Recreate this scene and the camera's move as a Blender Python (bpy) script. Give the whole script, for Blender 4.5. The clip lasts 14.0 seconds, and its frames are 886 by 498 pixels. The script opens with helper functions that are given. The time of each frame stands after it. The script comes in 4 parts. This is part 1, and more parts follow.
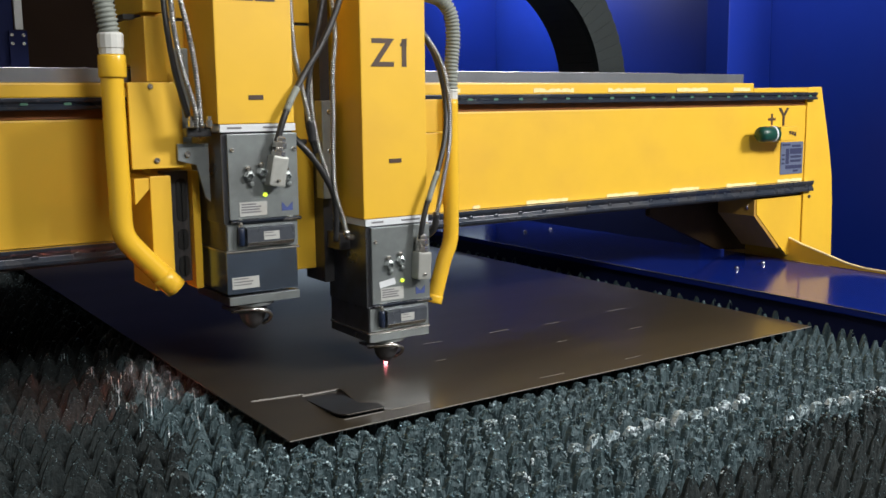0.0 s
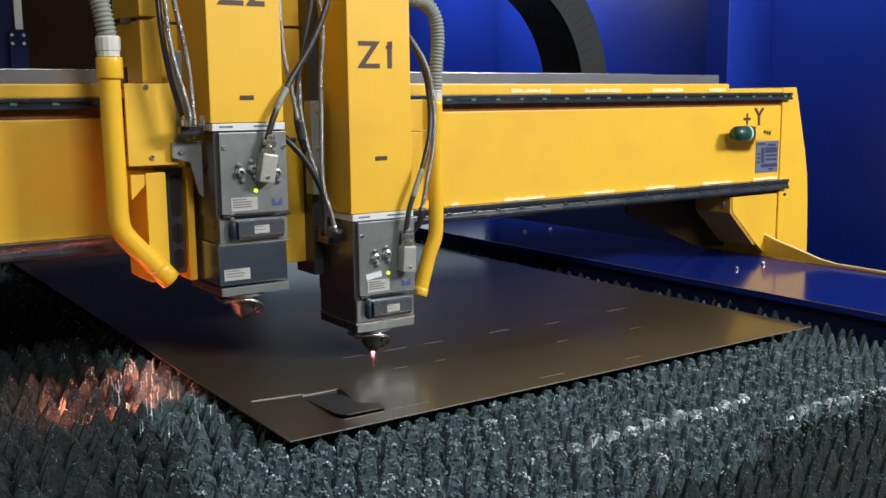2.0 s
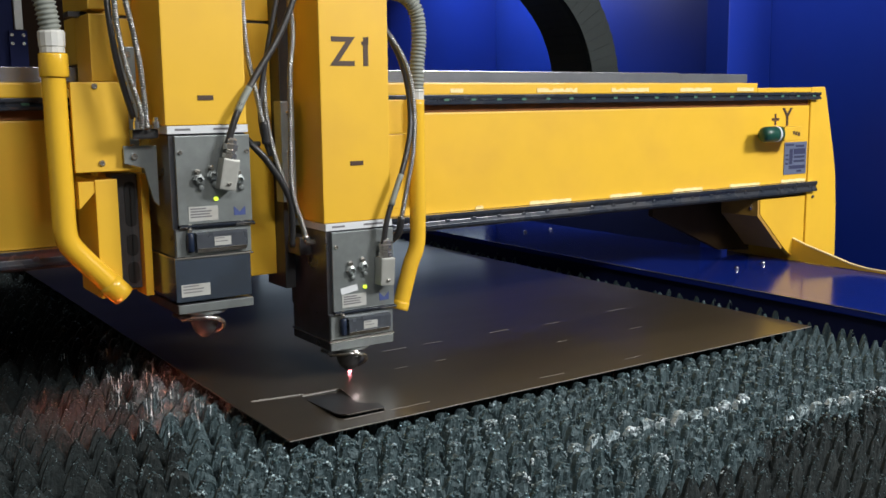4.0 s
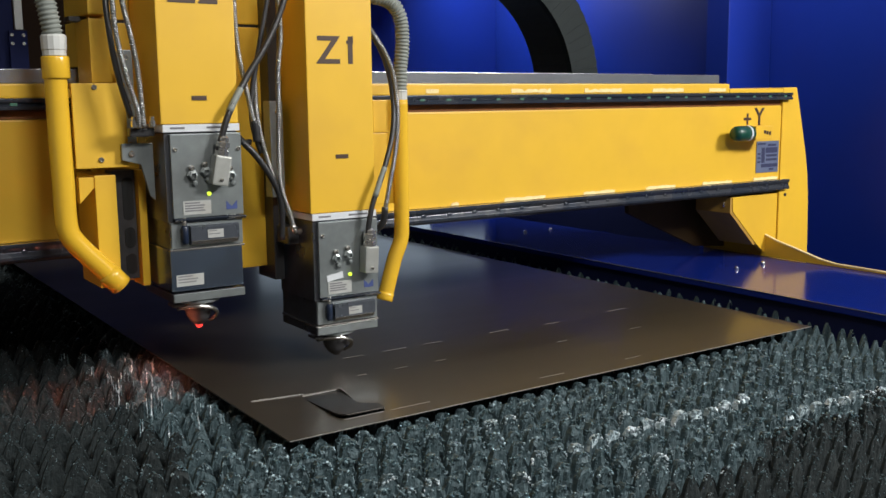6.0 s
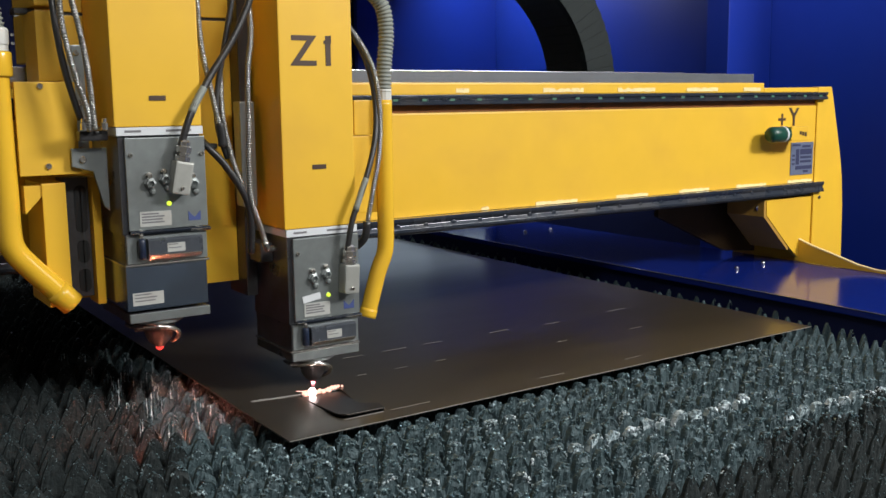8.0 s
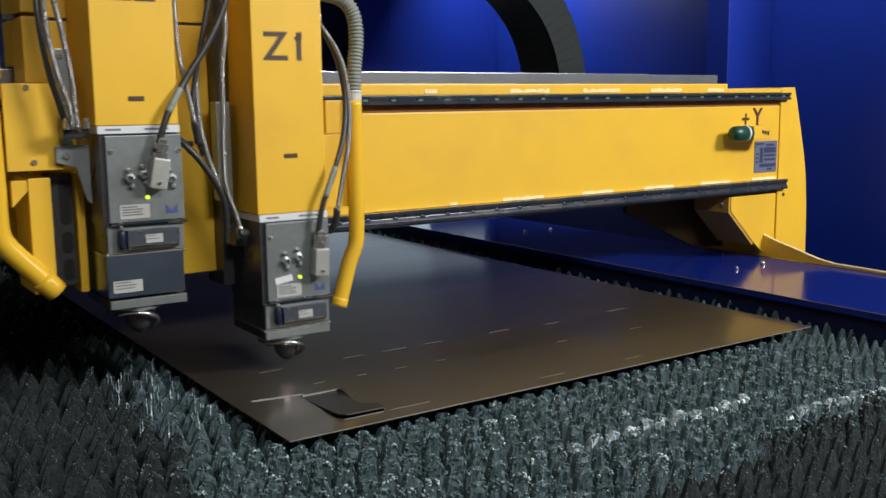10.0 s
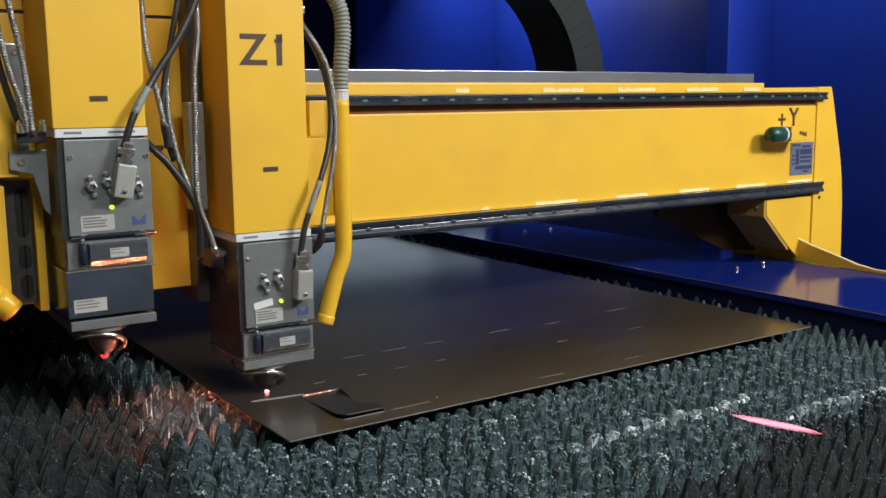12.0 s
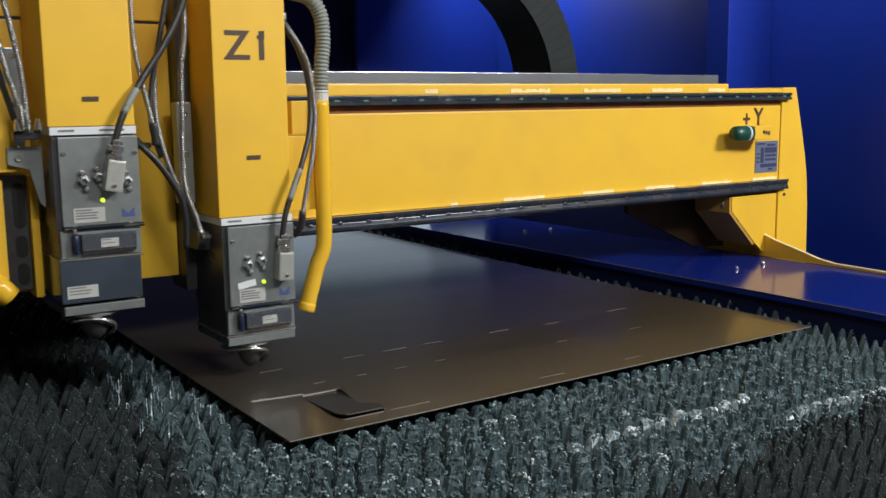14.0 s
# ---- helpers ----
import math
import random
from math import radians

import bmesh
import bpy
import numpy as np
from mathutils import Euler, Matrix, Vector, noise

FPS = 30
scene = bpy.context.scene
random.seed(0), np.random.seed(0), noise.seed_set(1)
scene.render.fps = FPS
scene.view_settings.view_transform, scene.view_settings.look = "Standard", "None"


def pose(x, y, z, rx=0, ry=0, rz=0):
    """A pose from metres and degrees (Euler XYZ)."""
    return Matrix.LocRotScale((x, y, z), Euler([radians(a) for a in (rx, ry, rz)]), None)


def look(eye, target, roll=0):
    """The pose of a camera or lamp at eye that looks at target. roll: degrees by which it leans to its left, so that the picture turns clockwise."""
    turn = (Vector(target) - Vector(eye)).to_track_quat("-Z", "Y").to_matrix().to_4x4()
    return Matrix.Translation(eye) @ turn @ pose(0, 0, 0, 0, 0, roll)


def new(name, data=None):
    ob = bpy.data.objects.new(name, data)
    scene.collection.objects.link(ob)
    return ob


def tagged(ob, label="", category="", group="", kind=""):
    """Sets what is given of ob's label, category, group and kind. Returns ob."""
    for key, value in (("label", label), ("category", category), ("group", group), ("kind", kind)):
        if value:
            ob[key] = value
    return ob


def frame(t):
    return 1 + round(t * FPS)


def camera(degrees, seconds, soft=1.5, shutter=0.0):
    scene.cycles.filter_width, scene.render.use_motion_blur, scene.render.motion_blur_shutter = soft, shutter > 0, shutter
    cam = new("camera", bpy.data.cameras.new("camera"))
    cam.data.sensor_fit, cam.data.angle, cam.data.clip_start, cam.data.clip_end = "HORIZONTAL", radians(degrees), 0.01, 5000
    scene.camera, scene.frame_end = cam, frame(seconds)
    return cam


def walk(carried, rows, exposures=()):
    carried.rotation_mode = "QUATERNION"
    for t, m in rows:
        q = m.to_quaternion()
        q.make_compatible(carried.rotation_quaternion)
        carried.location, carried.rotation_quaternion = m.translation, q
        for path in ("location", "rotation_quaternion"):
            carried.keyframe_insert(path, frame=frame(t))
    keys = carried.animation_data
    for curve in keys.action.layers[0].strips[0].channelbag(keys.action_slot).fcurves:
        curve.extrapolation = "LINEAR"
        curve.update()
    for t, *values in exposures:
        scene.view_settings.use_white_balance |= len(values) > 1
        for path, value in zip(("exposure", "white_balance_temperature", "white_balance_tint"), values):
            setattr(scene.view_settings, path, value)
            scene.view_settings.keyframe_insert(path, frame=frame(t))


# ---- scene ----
# Units: metres; z = 0 is the top of the steel sheet, x runs along the gantry beam, y along its travel.
cam = camera(48.62, 14.0, soft=1.5, shutter=0.4)
EYE = Vector((-0.7094, -1.5453, 0.5994))
AIM = EYE + Vector((0.5536, 0.8190, -0.1507))
walk(cam, [(0.0, look(EYE, AIM, -0.6)), (14.0, look(EYE, AIM, -0.6))],
     [(0.0, 0.12), (3.0, 0.06), (6.0, 0.0), (8.0, -0.02), (14.0, -0.06)])

# ---------------------------------------------------------------- light
world = bpy.data.worlds.new("hall_world")
scene.world = world
world.use_nodes = True
world.node_tree.nodes["Background"].inputs[0].default_value = (0.55, 0.62, 0.7, 1)
world.node_tree.nodes["Background"].inputs[1].default_value = 0.18


def hall_lamp(name, eye, target, width, depth, watts, colour=(1.0, 0.985, 0.97)):
    data = bpy.data.lights.new(name, "AREA")
    data.shape, data.size, data.size_y, data.energy, data.color = "RECTANGLE", width, depth, watts, colour
    ob = new(name, data)
    ob.matrix_world = look(eye, target)
    return ob


hall_lamp("hall_light", (3.8, -3.6, 3.1), (1.1, 0.5, 0.3), 1.5, 0.6, 330)
hall_lamp("hall_light", (-0.1, -3.8, 3.0), (0.4, 0.3, 0.2), 1.4, 0.5, 98)
hall_lamp("cabin_light", (2.30, 0.70, 1.72), (2.9, 1.00, 1.50), 0.6, 0.10, 15, (0.95, 0.97, 1.0))
hall_lamp("cabin_light", (2.42, 2.70, 1.48), (2.9, 2.66, 1.08), 0.5, 0.10, 15, (0.95, 0.97, 1.0))

# ---------------------------------------------------------------- materials


def material(name, colour, rough=0.5, metal=0.0, vary=0.12, grain=40.0, bump=0.0, bump_scale=300.0, stain=None, stain_scale=5.0,
             stain_amount=0.3, coat=0.0, stretch=(1, 1, 1), rough_vary=0.1, stain_sharp=0.25, spec=0.5):
    """A painted or metal surface: two scales of colour variation, stains, uneven gloss and fine relief."""
    m = bpy.data.materials.new(name)
    m.use_nodes = True
    nt = m.node_tree
    bsdf = nt.nodes["Principled BSDF"]
    tc = nt.nodes.new("ShaderNodeTexCoord")
    mp = nt.nodes.new("ShaderNodeMapping")
    mp.inputs["Scale"].default_value = stretch
    nt.links.new(tc.outputs["Object"], mp.inputs["Vector"])

    def noise_node(scale, detail=5.0):
        n = nt.nodes.new("ShaderNodeTexNoise")
        n.inputs["Scale"].default_value, n.inputs["Detail"].default_value = scale, detail
        nt.links.new(mp.outputs[0], n.inputs["Vector"])
        return n

    fine, broad = noise_node(grain), noise_node(stain_scale, 4.0)
    mix = nt.nodes.new("ShaderNodeMix")
    mix.data_type = "RGBA"
    c = Vector(colour)
    mix.inputs[6].default_value = (*(c * (1 - vary)), 1)
    mix.inputs[7].default_value = (*[min(1, v) for v in c * (1 + vary)], 1)
    nt.links.new(fine.outputs[0], mix.inputs[0])
    top = mix
    if stain:
        ramp = nt.nodes.new("ShaderNodeMapRange")
        ramp.inputs["From Min"].default_value = 0.5
        ramp.inputs["From Max"].default_value = 0.5 + stain_sharp
        ramp.inputs["To Max"].default_value = stain_amount
        nt.links.new(broad.outputs[0], ramp.inputs[0])
        top = nt.nodes.new("ShaderNodeMix")
        top.data_type = "RGBA"
        nt.links.new(ramp.outputs[0], top.inputs[0])
        nt.links.new(mix.outputs[2], top.inputs[6])
        top.inputs[7].default_value = (*stain, 1)
    nt.links.new(top.outputs[2], bsdf.inputs["Base Color"])
    rr = nt.nodes.new("ShaderNodeMapRange")
    rr.inputs["To Min"].default_value = max(0.02, rough - rough_vary)
    rr.inputs["To Max"].default_value = min(1, rough + rough_vary)
    nt.links.new(broad.outputs[0], rr.inputs[0])
    nt.links.new(rr.outputs[0], bsdf.inputs["Roughness"])
    bsdf.inputs["Metallic"].default_value = metal
    bsdf.inputs["Specular IOR Level"].default_value = spec
    bsdf.inputs["Coat Weight"].default_value = coat
    bsdf.inputs["Coat Roughness"].default_value = 0.12
    if bump:
        rel = noise_node(bump_scale, 3.0)
        bp = nt.nodes.new("ShaderNodeBump")
        bp.inputs["Strength"].default_value, bp.inputs["Distance"].default_value = bump, 0.002
        nt.links.new(rel.outputs[0], bp.inputs["Height"])
        nt.links.new(bp.outputs[0], bsdf.inputs["Normal"])
    return m


def glow(name, colour, strength):
    m = bpy.data.materials.new(name)
    m.use_nodes = True
    b = m.node_tree.nodes["Principled BSDF"]
    b.inputs["Base Color"].default_value = (0.02, 0.02, 0.02, 1)
    b.inputs["Emission Color"].default_value = (*colour, 1)
    b.inputs["Emission Strength"].default_value = strength
    return m


YELLOW = material("yellow_paint", (0.74, 0.445, 0.030), 0.42, vary=0.05, grain=14, bump=0.12, bump_scale=500, stain=(0.5, 0.25, 0.03), stain_scale=4, stain_amount=0.25)
YELLOW_PIPE = material("yellow_pipe_paint", (0.74, 0.445, 0.032), 0.2, vary=0.05, grain=20, stain=(0.45, 0.24, 0.04), stain_scale=9, stain_amount=0.2)
# Yellow darkened to brown: shade put into the colour, plus some grime.
YELLOW_SHADED = material("shaded_yellow_paint", (0.42, 0.235, 0.04), 0.5, vary=0.15, grain=18, bump=0.2, stain=(0.16, 0.085, 0.025), stain_scale=7, stain_amount=0.5)
# Pale cream tone for the ledge patches and the guard lip.
PALE_MARK = material("pale_mark_paint", (0.85, 0.68, 0.34), 0.35, vary=0.2, grain=60, bump=0.3)
RUST = material("rusty_seam", (0.22, 0.075, 0.015), 0.6, vary=0.4, grain=30, bump=0.3)
BLUE = material("blue_enamel", (0.0060, 0.0225, 0.225), 0.32, vary=0.06, grain=8, bump=0.06, bump_scale=260, stain=(0.008, 0.018, 0.175), stain_scale=2.2, stain_amount=0.4)
BLUE_GLOSS = material("blue_gloss_enamel", (0.0055, 0.018, 0.18), 0.14, vary=0.06, grain=10, bump=0.04, bump_scale=120, stain=(0.007, 0.015, 0.145), stain_scale=3, stain_amount=0.4, coat=0.1, rough_vary=0.05, spec=0.4)
# Darker blue: dark panels, plus shade put into the bands on the rear walls.
BLUE_DARK = material("dark_and_shaded_blue", (0.006, 0.010, 0.05), 0.7, vary=0.15, grain=20, spec=0.15)
BROWN = material("brown_shutter", (0.032, 0.019, 0.012), 0.85, vary=0.3, grain=3, bump=0.1, spec=0.1)
STEEL = material("brushed_steel", (0.33, 0.365, 0.365), 0.33, 0.7, vary=0.14, grain=60, bump=0.08, bump_scale=700, stain=(0.15, 0.16, 0.155), stain_scale=9, stain_amount=0.65)
STEEL_DARK = material("dark_steel", (0.10, 0.10, 0.105), 0.4, 0.7, vary=0.2, grain=50, bump=0.1, stain=(0.06, 0.05, 0.045), stain_scale=20, stain_amount=0.5)
# Darker copy of the brushed steel: shade on the heads' sides put into colour.
STEEL_SIDE = material("shaded_polished_steel", (0.17, 0.18, 0.2), 0.3, 0.85, vary=0.1, grain=40, stain=(0.10, 0.08, 0.06), stain_scale=16, stain_amount=0.6)
# Satin steel with the blue of its reflection put into the colour.
STEEL_PANEL = material("reflection_blue_steel", (0.24, 0.31, 0.42), 0.2, 0.9, vary=0.12, grain=30, stain=(0.15, 0.17, 0.2), stain_scale=12, stain_amount=0.6)
CHROME = material("bright_metal", (0.62, 0.60, 0.56), 0.24, 0.95, vary=0.1, grain=60)
ALU = material("aluminium_cover", (0.46, 0.48, 0.51), 0.24, 0.85, vary=0.15, grain=12, bump=0.1, stain=(0.22, 0.22, 0.23), stain_scale=3, stain_amount=0.7)
RAIL = material("rail_black", (0.028, 0.036, 0.052), 0.26, 0.3, vary=0.3, grain=50, stain=(0.07, 0.06, 0.05), stain_scale=10, stain_amount=0.5)
CAP = material("green_cap", (0.05, 0.15, 0.10), 0.45, vary=0.2)
RUBBER = material("black_rubber", (0.024, 0.024, 0.025), 0.36, vary=0.3, grain=80, bump=0.2)
BRAID = material("braided_steel_hose", (0.30, 0.30, 0.285), 0.3, 0.85, vary=0.35, grain=400, bump=0.5, bump_scale=900)
HOSE = material("grey_corrugated_hose", (0.21, 0.23, 0.205), 0.55, vary=0.12, grain=60)
HOSE_CAP = material("pale_plastic", (0.56, 0.57, 0.54), 0.5, vary=0.1, grain=50)
# Blacker chain tone: shade of the inner links put into colour, also for slots.
CHAIN_IN = material("shaded_black", (0.006, 0.007, 0.007), 0.6, vary=0.2)
CHAIN_OUT = material("chain_grey", (0.012, 0.017, 0.017), 0.6, vary=0.25, grain=30, bump=0.2, spec=0.2)
LETTER = material("dark_lettering", (0.055, 0.03, 0.018), 0.5, vary=0.1)
PAPER = material("paper_label", (0.40, 0.41, 0.39), 0.6, vary=0.1, grain=80, stain=(0.33, 0.3, 0.25), stain_scale=30, stain_amount=0.5)
PAPER_WHITE = material("white_label", (0.62, 0.65, 0.67), 0.5, vary=0.06, grain=80)
PRINT = material("print_grey", (0.16, 0.16, 0.17), 0.6)
PLATE = material("data_plate", (0.15, 0.18, 0.27), 0.4, 0.3, vary=0.15, grain=50)
PLATE_PRINT = material("data_plate_print", (0.03, 0.035, 0.09), 0.5)
LOGO = material("blue_emblem", (0.05, 0.075, 0.22), 0.45)
GREEN = material("green_knob", (0.005, 0.055, 0.036), 0.35, vary=0.15)
SLAG = material("slag_crust", (0.130, 0.205, 0.228), 0.27, 0.4, vary=0.6, grain=130, bump=0.9, bump_scale=420, stain=(0.56, 0.70, 0.76), stain_scale=36, stain_amount=0.7, stain_sharp=0.18, rough_vary=0.2)
SLAG_DARK = material("dark_slag_crust", (0.062, 0.100, 0.112), 0.42, 0.35, vary=0.7, grain=120, bump=0.9, bump_scale=420, stain=(0.20, 0.27, 0.295), stain_scale=40, stain_amount=0.6, stain_sharp=0.2, rough_vary=0.2)
SENSOR_BLUE = material("bluish_cover_metal", (0.115, 0.13, 0.155), 0.3, 0.6, vary=0.2, grain=60, stain=(0.06, 0.06, 0.065), stain_scale=18, stain_amount=0.5)
BLUE_PLASTIC = material("blue_plastic_knob", (0.012, 0.020, 0.042), 0.3, vary=0.2)
SLAG_PALE = material("pale_slag_crust", (0.30, 0.38, 0.41), 0.4, 0.2, vary=0.5, grain=130, bump=1.0, bump_scale=300, stain=(0.80, 0.88, 0.92), stain_scale=45, stain_amount=0.9, stain_sharp=0.14, rough_vary=0.2)
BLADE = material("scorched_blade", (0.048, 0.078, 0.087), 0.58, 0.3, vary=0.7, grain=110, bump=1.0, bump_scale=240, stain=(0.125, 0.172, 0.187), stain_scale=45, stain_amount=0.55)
# Darker blade tone for the left end and the front right stretch.
BLADE_DARKER = material("darker_blade", (0.013, 0.019, 0.020), 0.75, 0.15, vary=0.9, grain=110, bump=1.0, bump_scale=160, stain=(0.034, 0.041, 0.041), stain_scale=24, stain_amount=0.6, spec=0.35)
TRAY = material("scrap_tray", (0.012, 0.012, 0.012), 0.8, vary=0.4, grain=20, bump=0.5)
CONCRETE = material("concrete_floor", (0.13, 0.127, 0.12), 0.7, vary=0.15, grain=12, bump=0.2, stain=(0.08, 0.08, 0.075), stain_scale=1.5, stain_amount=0.5)
HALL = material("hall_wall_paint", (0.5, 0.49, 0.46), 0.8, vary=0.08, grain=4)
HALL_CEILING = material("hall_ceiling_paint", (0.6, 0.59, 0.56), 0.8, vary=0.08, grain=4)
SHEET = material("mill_scale_sheet", (0.035, 0.0285, 0.0195), 0.36, 0.0, vary=0.25, grain=9, bump=0.012, bump_scale=60, stain=(0.062, 0.049, 0.032), stain_scale=2.4, stain_amount=0.55, coat=0.33, stretch=(0.45, 2.0, 1), rough_vary=0.06, spec=0.44)
KERF = material("kerf_metal", (0.24, 0.22, 0.20), 0.4, 0.5, vary=0.4, grain=90)
SMEAR = material("frozen_melt", (0.36, 0.35, 0.33), 0.45, 0.3, vary=0.35, grain=90, bump=0.4)
PLUG = material("pale_metal_plug", (0.42, 0.43, 0.40), 0.38, 0.45, vary=0.15, grain=60, stain=(0.2, 0.2, 0.19), stain_scale=30, stain_amount=0.4)
# Sheet steel darkened: the tilted blank's dark reflection is put into its colour.
BLANK = material("darkened_blank", (0.012, 0.0095, 0.008), 0.4, 0.0, vary=0.2, grain=30, spec=0.2)
SHEET_EDGE = material("sheared_edge", (0.60, 0.58, 0.54), 0.35, 0.75, vary=0.4, grain=30)
LED = glow("status_led", (0.62, 0.85, 0.05), 1.6)
SPOT = glow("laser_spot_glow", (1.0, 0.25, 0.3), 14)
RED = glow("red_reflected_glow", (1.0, 0.05, 0.04), 1.6)
SPOT_WHITE = glow("white_hot_glow", (1.0, 0.78, 0.74), 26)
JET = glow("red_hot_spray", (1.0, 0.24, 0.13), 1100)
MOLTEN = glow("molten_spray", (1.0, 0.44, 0.20), 14)
STREAK = glow("spark_glow", (1.0, 0.46, 0.36), 2.6)
PINK = glow("pink_spark_glow", (1.0, 0.26, 0.34), 2.6)
OUTSIDE = glow("pale_daylight", (0.42, 0.52, 0.62), 1.5)
# Dark brown that puts the rear leg's shade into its colour.
LEG_SHADE = material("shaded_leg_paint", (0.055, 0.032, 0.014), 0.6, vary=0.3, grain=20, bump=0.2, spec=0.2)
WARM = glow("pale_orange_melt", (1.0, 0.50, 0.38), 2.0)
HOT = glow("orange_hot_melt", (1.0, 0.31, 0.14), 1.3)
DULL = glow("dull_red_melt", (1.0, 0.25, 0.11), 0.5)

# ---------------------------------------------------------------- mesh helpers


def part(name, bm, mat, parent=None, label="", smooth=False):
    """Links a bmesh as one mesh object, under a thing or part where one is given."""
    me = bpy.data.meshes.new(name)
    bm.to_mesh(me)
    bm.free()
    me.materials.append(mat)
    if smooth:
        for p in me.polygons:
            p.use_smooth = True
    ob = new(name, me)
    if parent:
        ob.parent = parent
    if label:
        ob["label"] = label
    return ob


def box(x0, x1, y0, y1, z0, z1, bevel=0.002, m=None):
    bm = bmesh.new()
    bmesh.ops.create_cube(bm, size=1)
    for v in bm.verts:
        v.co = Vector(((x0 + x1) / 2 + v.co.x * (x1 - x0), (y0 + y1) / 2 + v.co.y * (y1 - y0), (z0 + z1) / 2 + v.co.z * (z1 - z0)))
    if bevel:
        bmesh.ops.bevel(bm, geom=bm.edges[:], offset=bevel, segments=2, profile=0.7, affect="EDGES", clamp_overlap=True)
    if m:
        bm.transform(m)
    return bm


def prism(outline, y0, y1, bevel=0.0, axis="y"):
    """A solid whose outline (two coordinates a point) runs in the plane across the given axis."""
    bm = bmesh.new()

    def co(a, b, c):
        return {"y": (a, c, b), "x": (c, a, b), "z": (a, b, c)}[axis]
    n = len(outline)
    near = [bm.verts.new(co(a, b, y0)) for a, b in outline]
    far = [bm.verts.new(co(a, b, y1)) for a, b in outline]
    bm.faces.new(near)
    bm.faces.new(far[::-1])
    for i in range(n):
        bm.faces.new((near[i], far[i], far[(i + 1) % n], near[(i + 1) % n]))
    bmesh.ops.recalc_face_normals(bm, faces=bm.faces[:])
    if bevel:
        bmesh.ops.bevel(bm, geom=bm.edges[:], offset=bevel, segments=2, profile=0.7, affect="EDGES", clamp_overlap=True)
    return bm


def lathe(profile, m=None, segments=28):
    """A solid of revolution about z from (radius, height) pairs."""
    bm = bmesh.new()
    rings = []
    for r, z in profile:
        rings.append([bm.verts.new((max(r, 1e-4) * math.cos(2 * math.pi * i / segments), max(r, 1e-4) * math.sin(2 * math.pi * i / segments), z)) for i in range(segments)])
    for a, b in zip(rings, rings[1:]):
        for i in range(segments):
            bm.faces.new((a[i], a[(i + 1) % segments], b[(i + 1) % segments], b[i]))
    bm.faces.new(rings[0][::-1])
    bm.faces.new(rings[-1])
    bmesh.ops.recalc_face_normals(bm, faces=bm.faces[:])
    if m:
        bm.transform(m)
    return bm


def spline(points, n):
    """Even steps along a smooth curve through the points."""
    p = [Vector(q) for q in points]
    p = [2 * p[0] - p[1], *p, 2 * p[-1] - p[-2]]
    out = []
    for i in range(1, len(p) - 2):
        for k in range(n):
            t = k / n
            out.append(0.5 * (2 * p[i] + (p[i + 1] - p[i - 1]) * t + (2 * p[i - 1] - 5 * p[i] + 4 * p[i + 1] - p[i + 2]) * t * t
                              + (3 * p[i] - p[i - 1] - 3 * p[i + 1] + p[i + 2]) * t ** 3))
    return out + [p[-2]]


def tube(points, radius, rib=0.0, pitch=0.008, steps=None, sides=12):
    """A round hose or pipe along a smooth curve, ribbed where rib is given."""
    rough = spline(points, 12)
    length = sum((b - a).length for a, b in zip(rough, rough[1:]))
    want = steps or max(8, int(length / (pitch / 4 if rib else 0.012)))
    cum = [0.0]
    for a, b in zip(rough, rough[1:]):
        cum.append(cum[-1] + (b - a).length)
    path, j = [], 0
    for i in range(want + 1):
        s = length * i / want
        while j < len(cum) - 2 and cum[j + 1] < s:
            j += 1
        f = (s - cum[j]) / max(1e-9, cum[j + 1] - cum[j])
        path.append(rough[j].lerp(rough[j + 1], f))
    bm = bmesh.new()
    rings, side = [], None
    for i, c in enumerate(path):
        d = (path[min(i + 1, want)] - path[max(i - 1, 0)]).normalized()
        side = (side - d * side.dot(d)).normalized() if side else d.orthogonal().normalized()
        up = d.cross(side)
        r = radius * (1 - rib * (0.5 - 0.5 * math.cos(2 * math.pi * (length * i / want) / pitch)))
        rings.append([bm.verts.new(c + r * (side * math.cos(2 * math.pi * k / sides) + up * math.sin(2 * math.pi * k / sides))) for k in range(sides)])
    for a, b in zip(rings, rings[1:]):
        for k in range(sides):
            bm.faces.new((a[k], a[(k + 1) % sides], b[(k + 1) % sides], b[k]))
    bm.faces.new(rings[0][::-1])
    bm.faces.new(rings[-1])
    bmesh.ops.recalc_face_normals(bm, faces=bm.faces[:])
    return bm


def text_mesh(name, words, size, mat, parent, m, depth=0.0006, stretch=1.0, weight=0.0, space=1.0):
    """Lettering as a thin solid, facing -y, its lower left corner at the pose m."""
    cu = bpy.data.curves.new(name, "FONT")
    cu.body, cu.size, cu.extrude, cu.offset, cu.space_character = words, size, depth, weight, space
    tmp = new(name + "_curve", cu)
    bpy.context.view_layer.update()
    me = bpy.data.meshes.new_from_object(tmp.evaluated_get(bpy.context.evaluated_depsgraph_get()))
    bpy.data.objects.remove(tmp)
    me.transform(m @ pose(0, 0, 0, 90) @ Matrix.Diagonal((stretch, 1, 1, 1)))
    me.materials.clear()
    me.materials.append(mat)
    ob = new(name, me)
    ob.parent = parent
    return ob


def thing(name, label, category, group="", at=(0, 0, 0)):
    ob = new(name)
    ob.location = at
    ob.empty_display_size = 0.05
    return tagged(ob, label, category, group)


FRONT = pose(0, 0, 0, 90)      # turns a lathe's axis to face -y


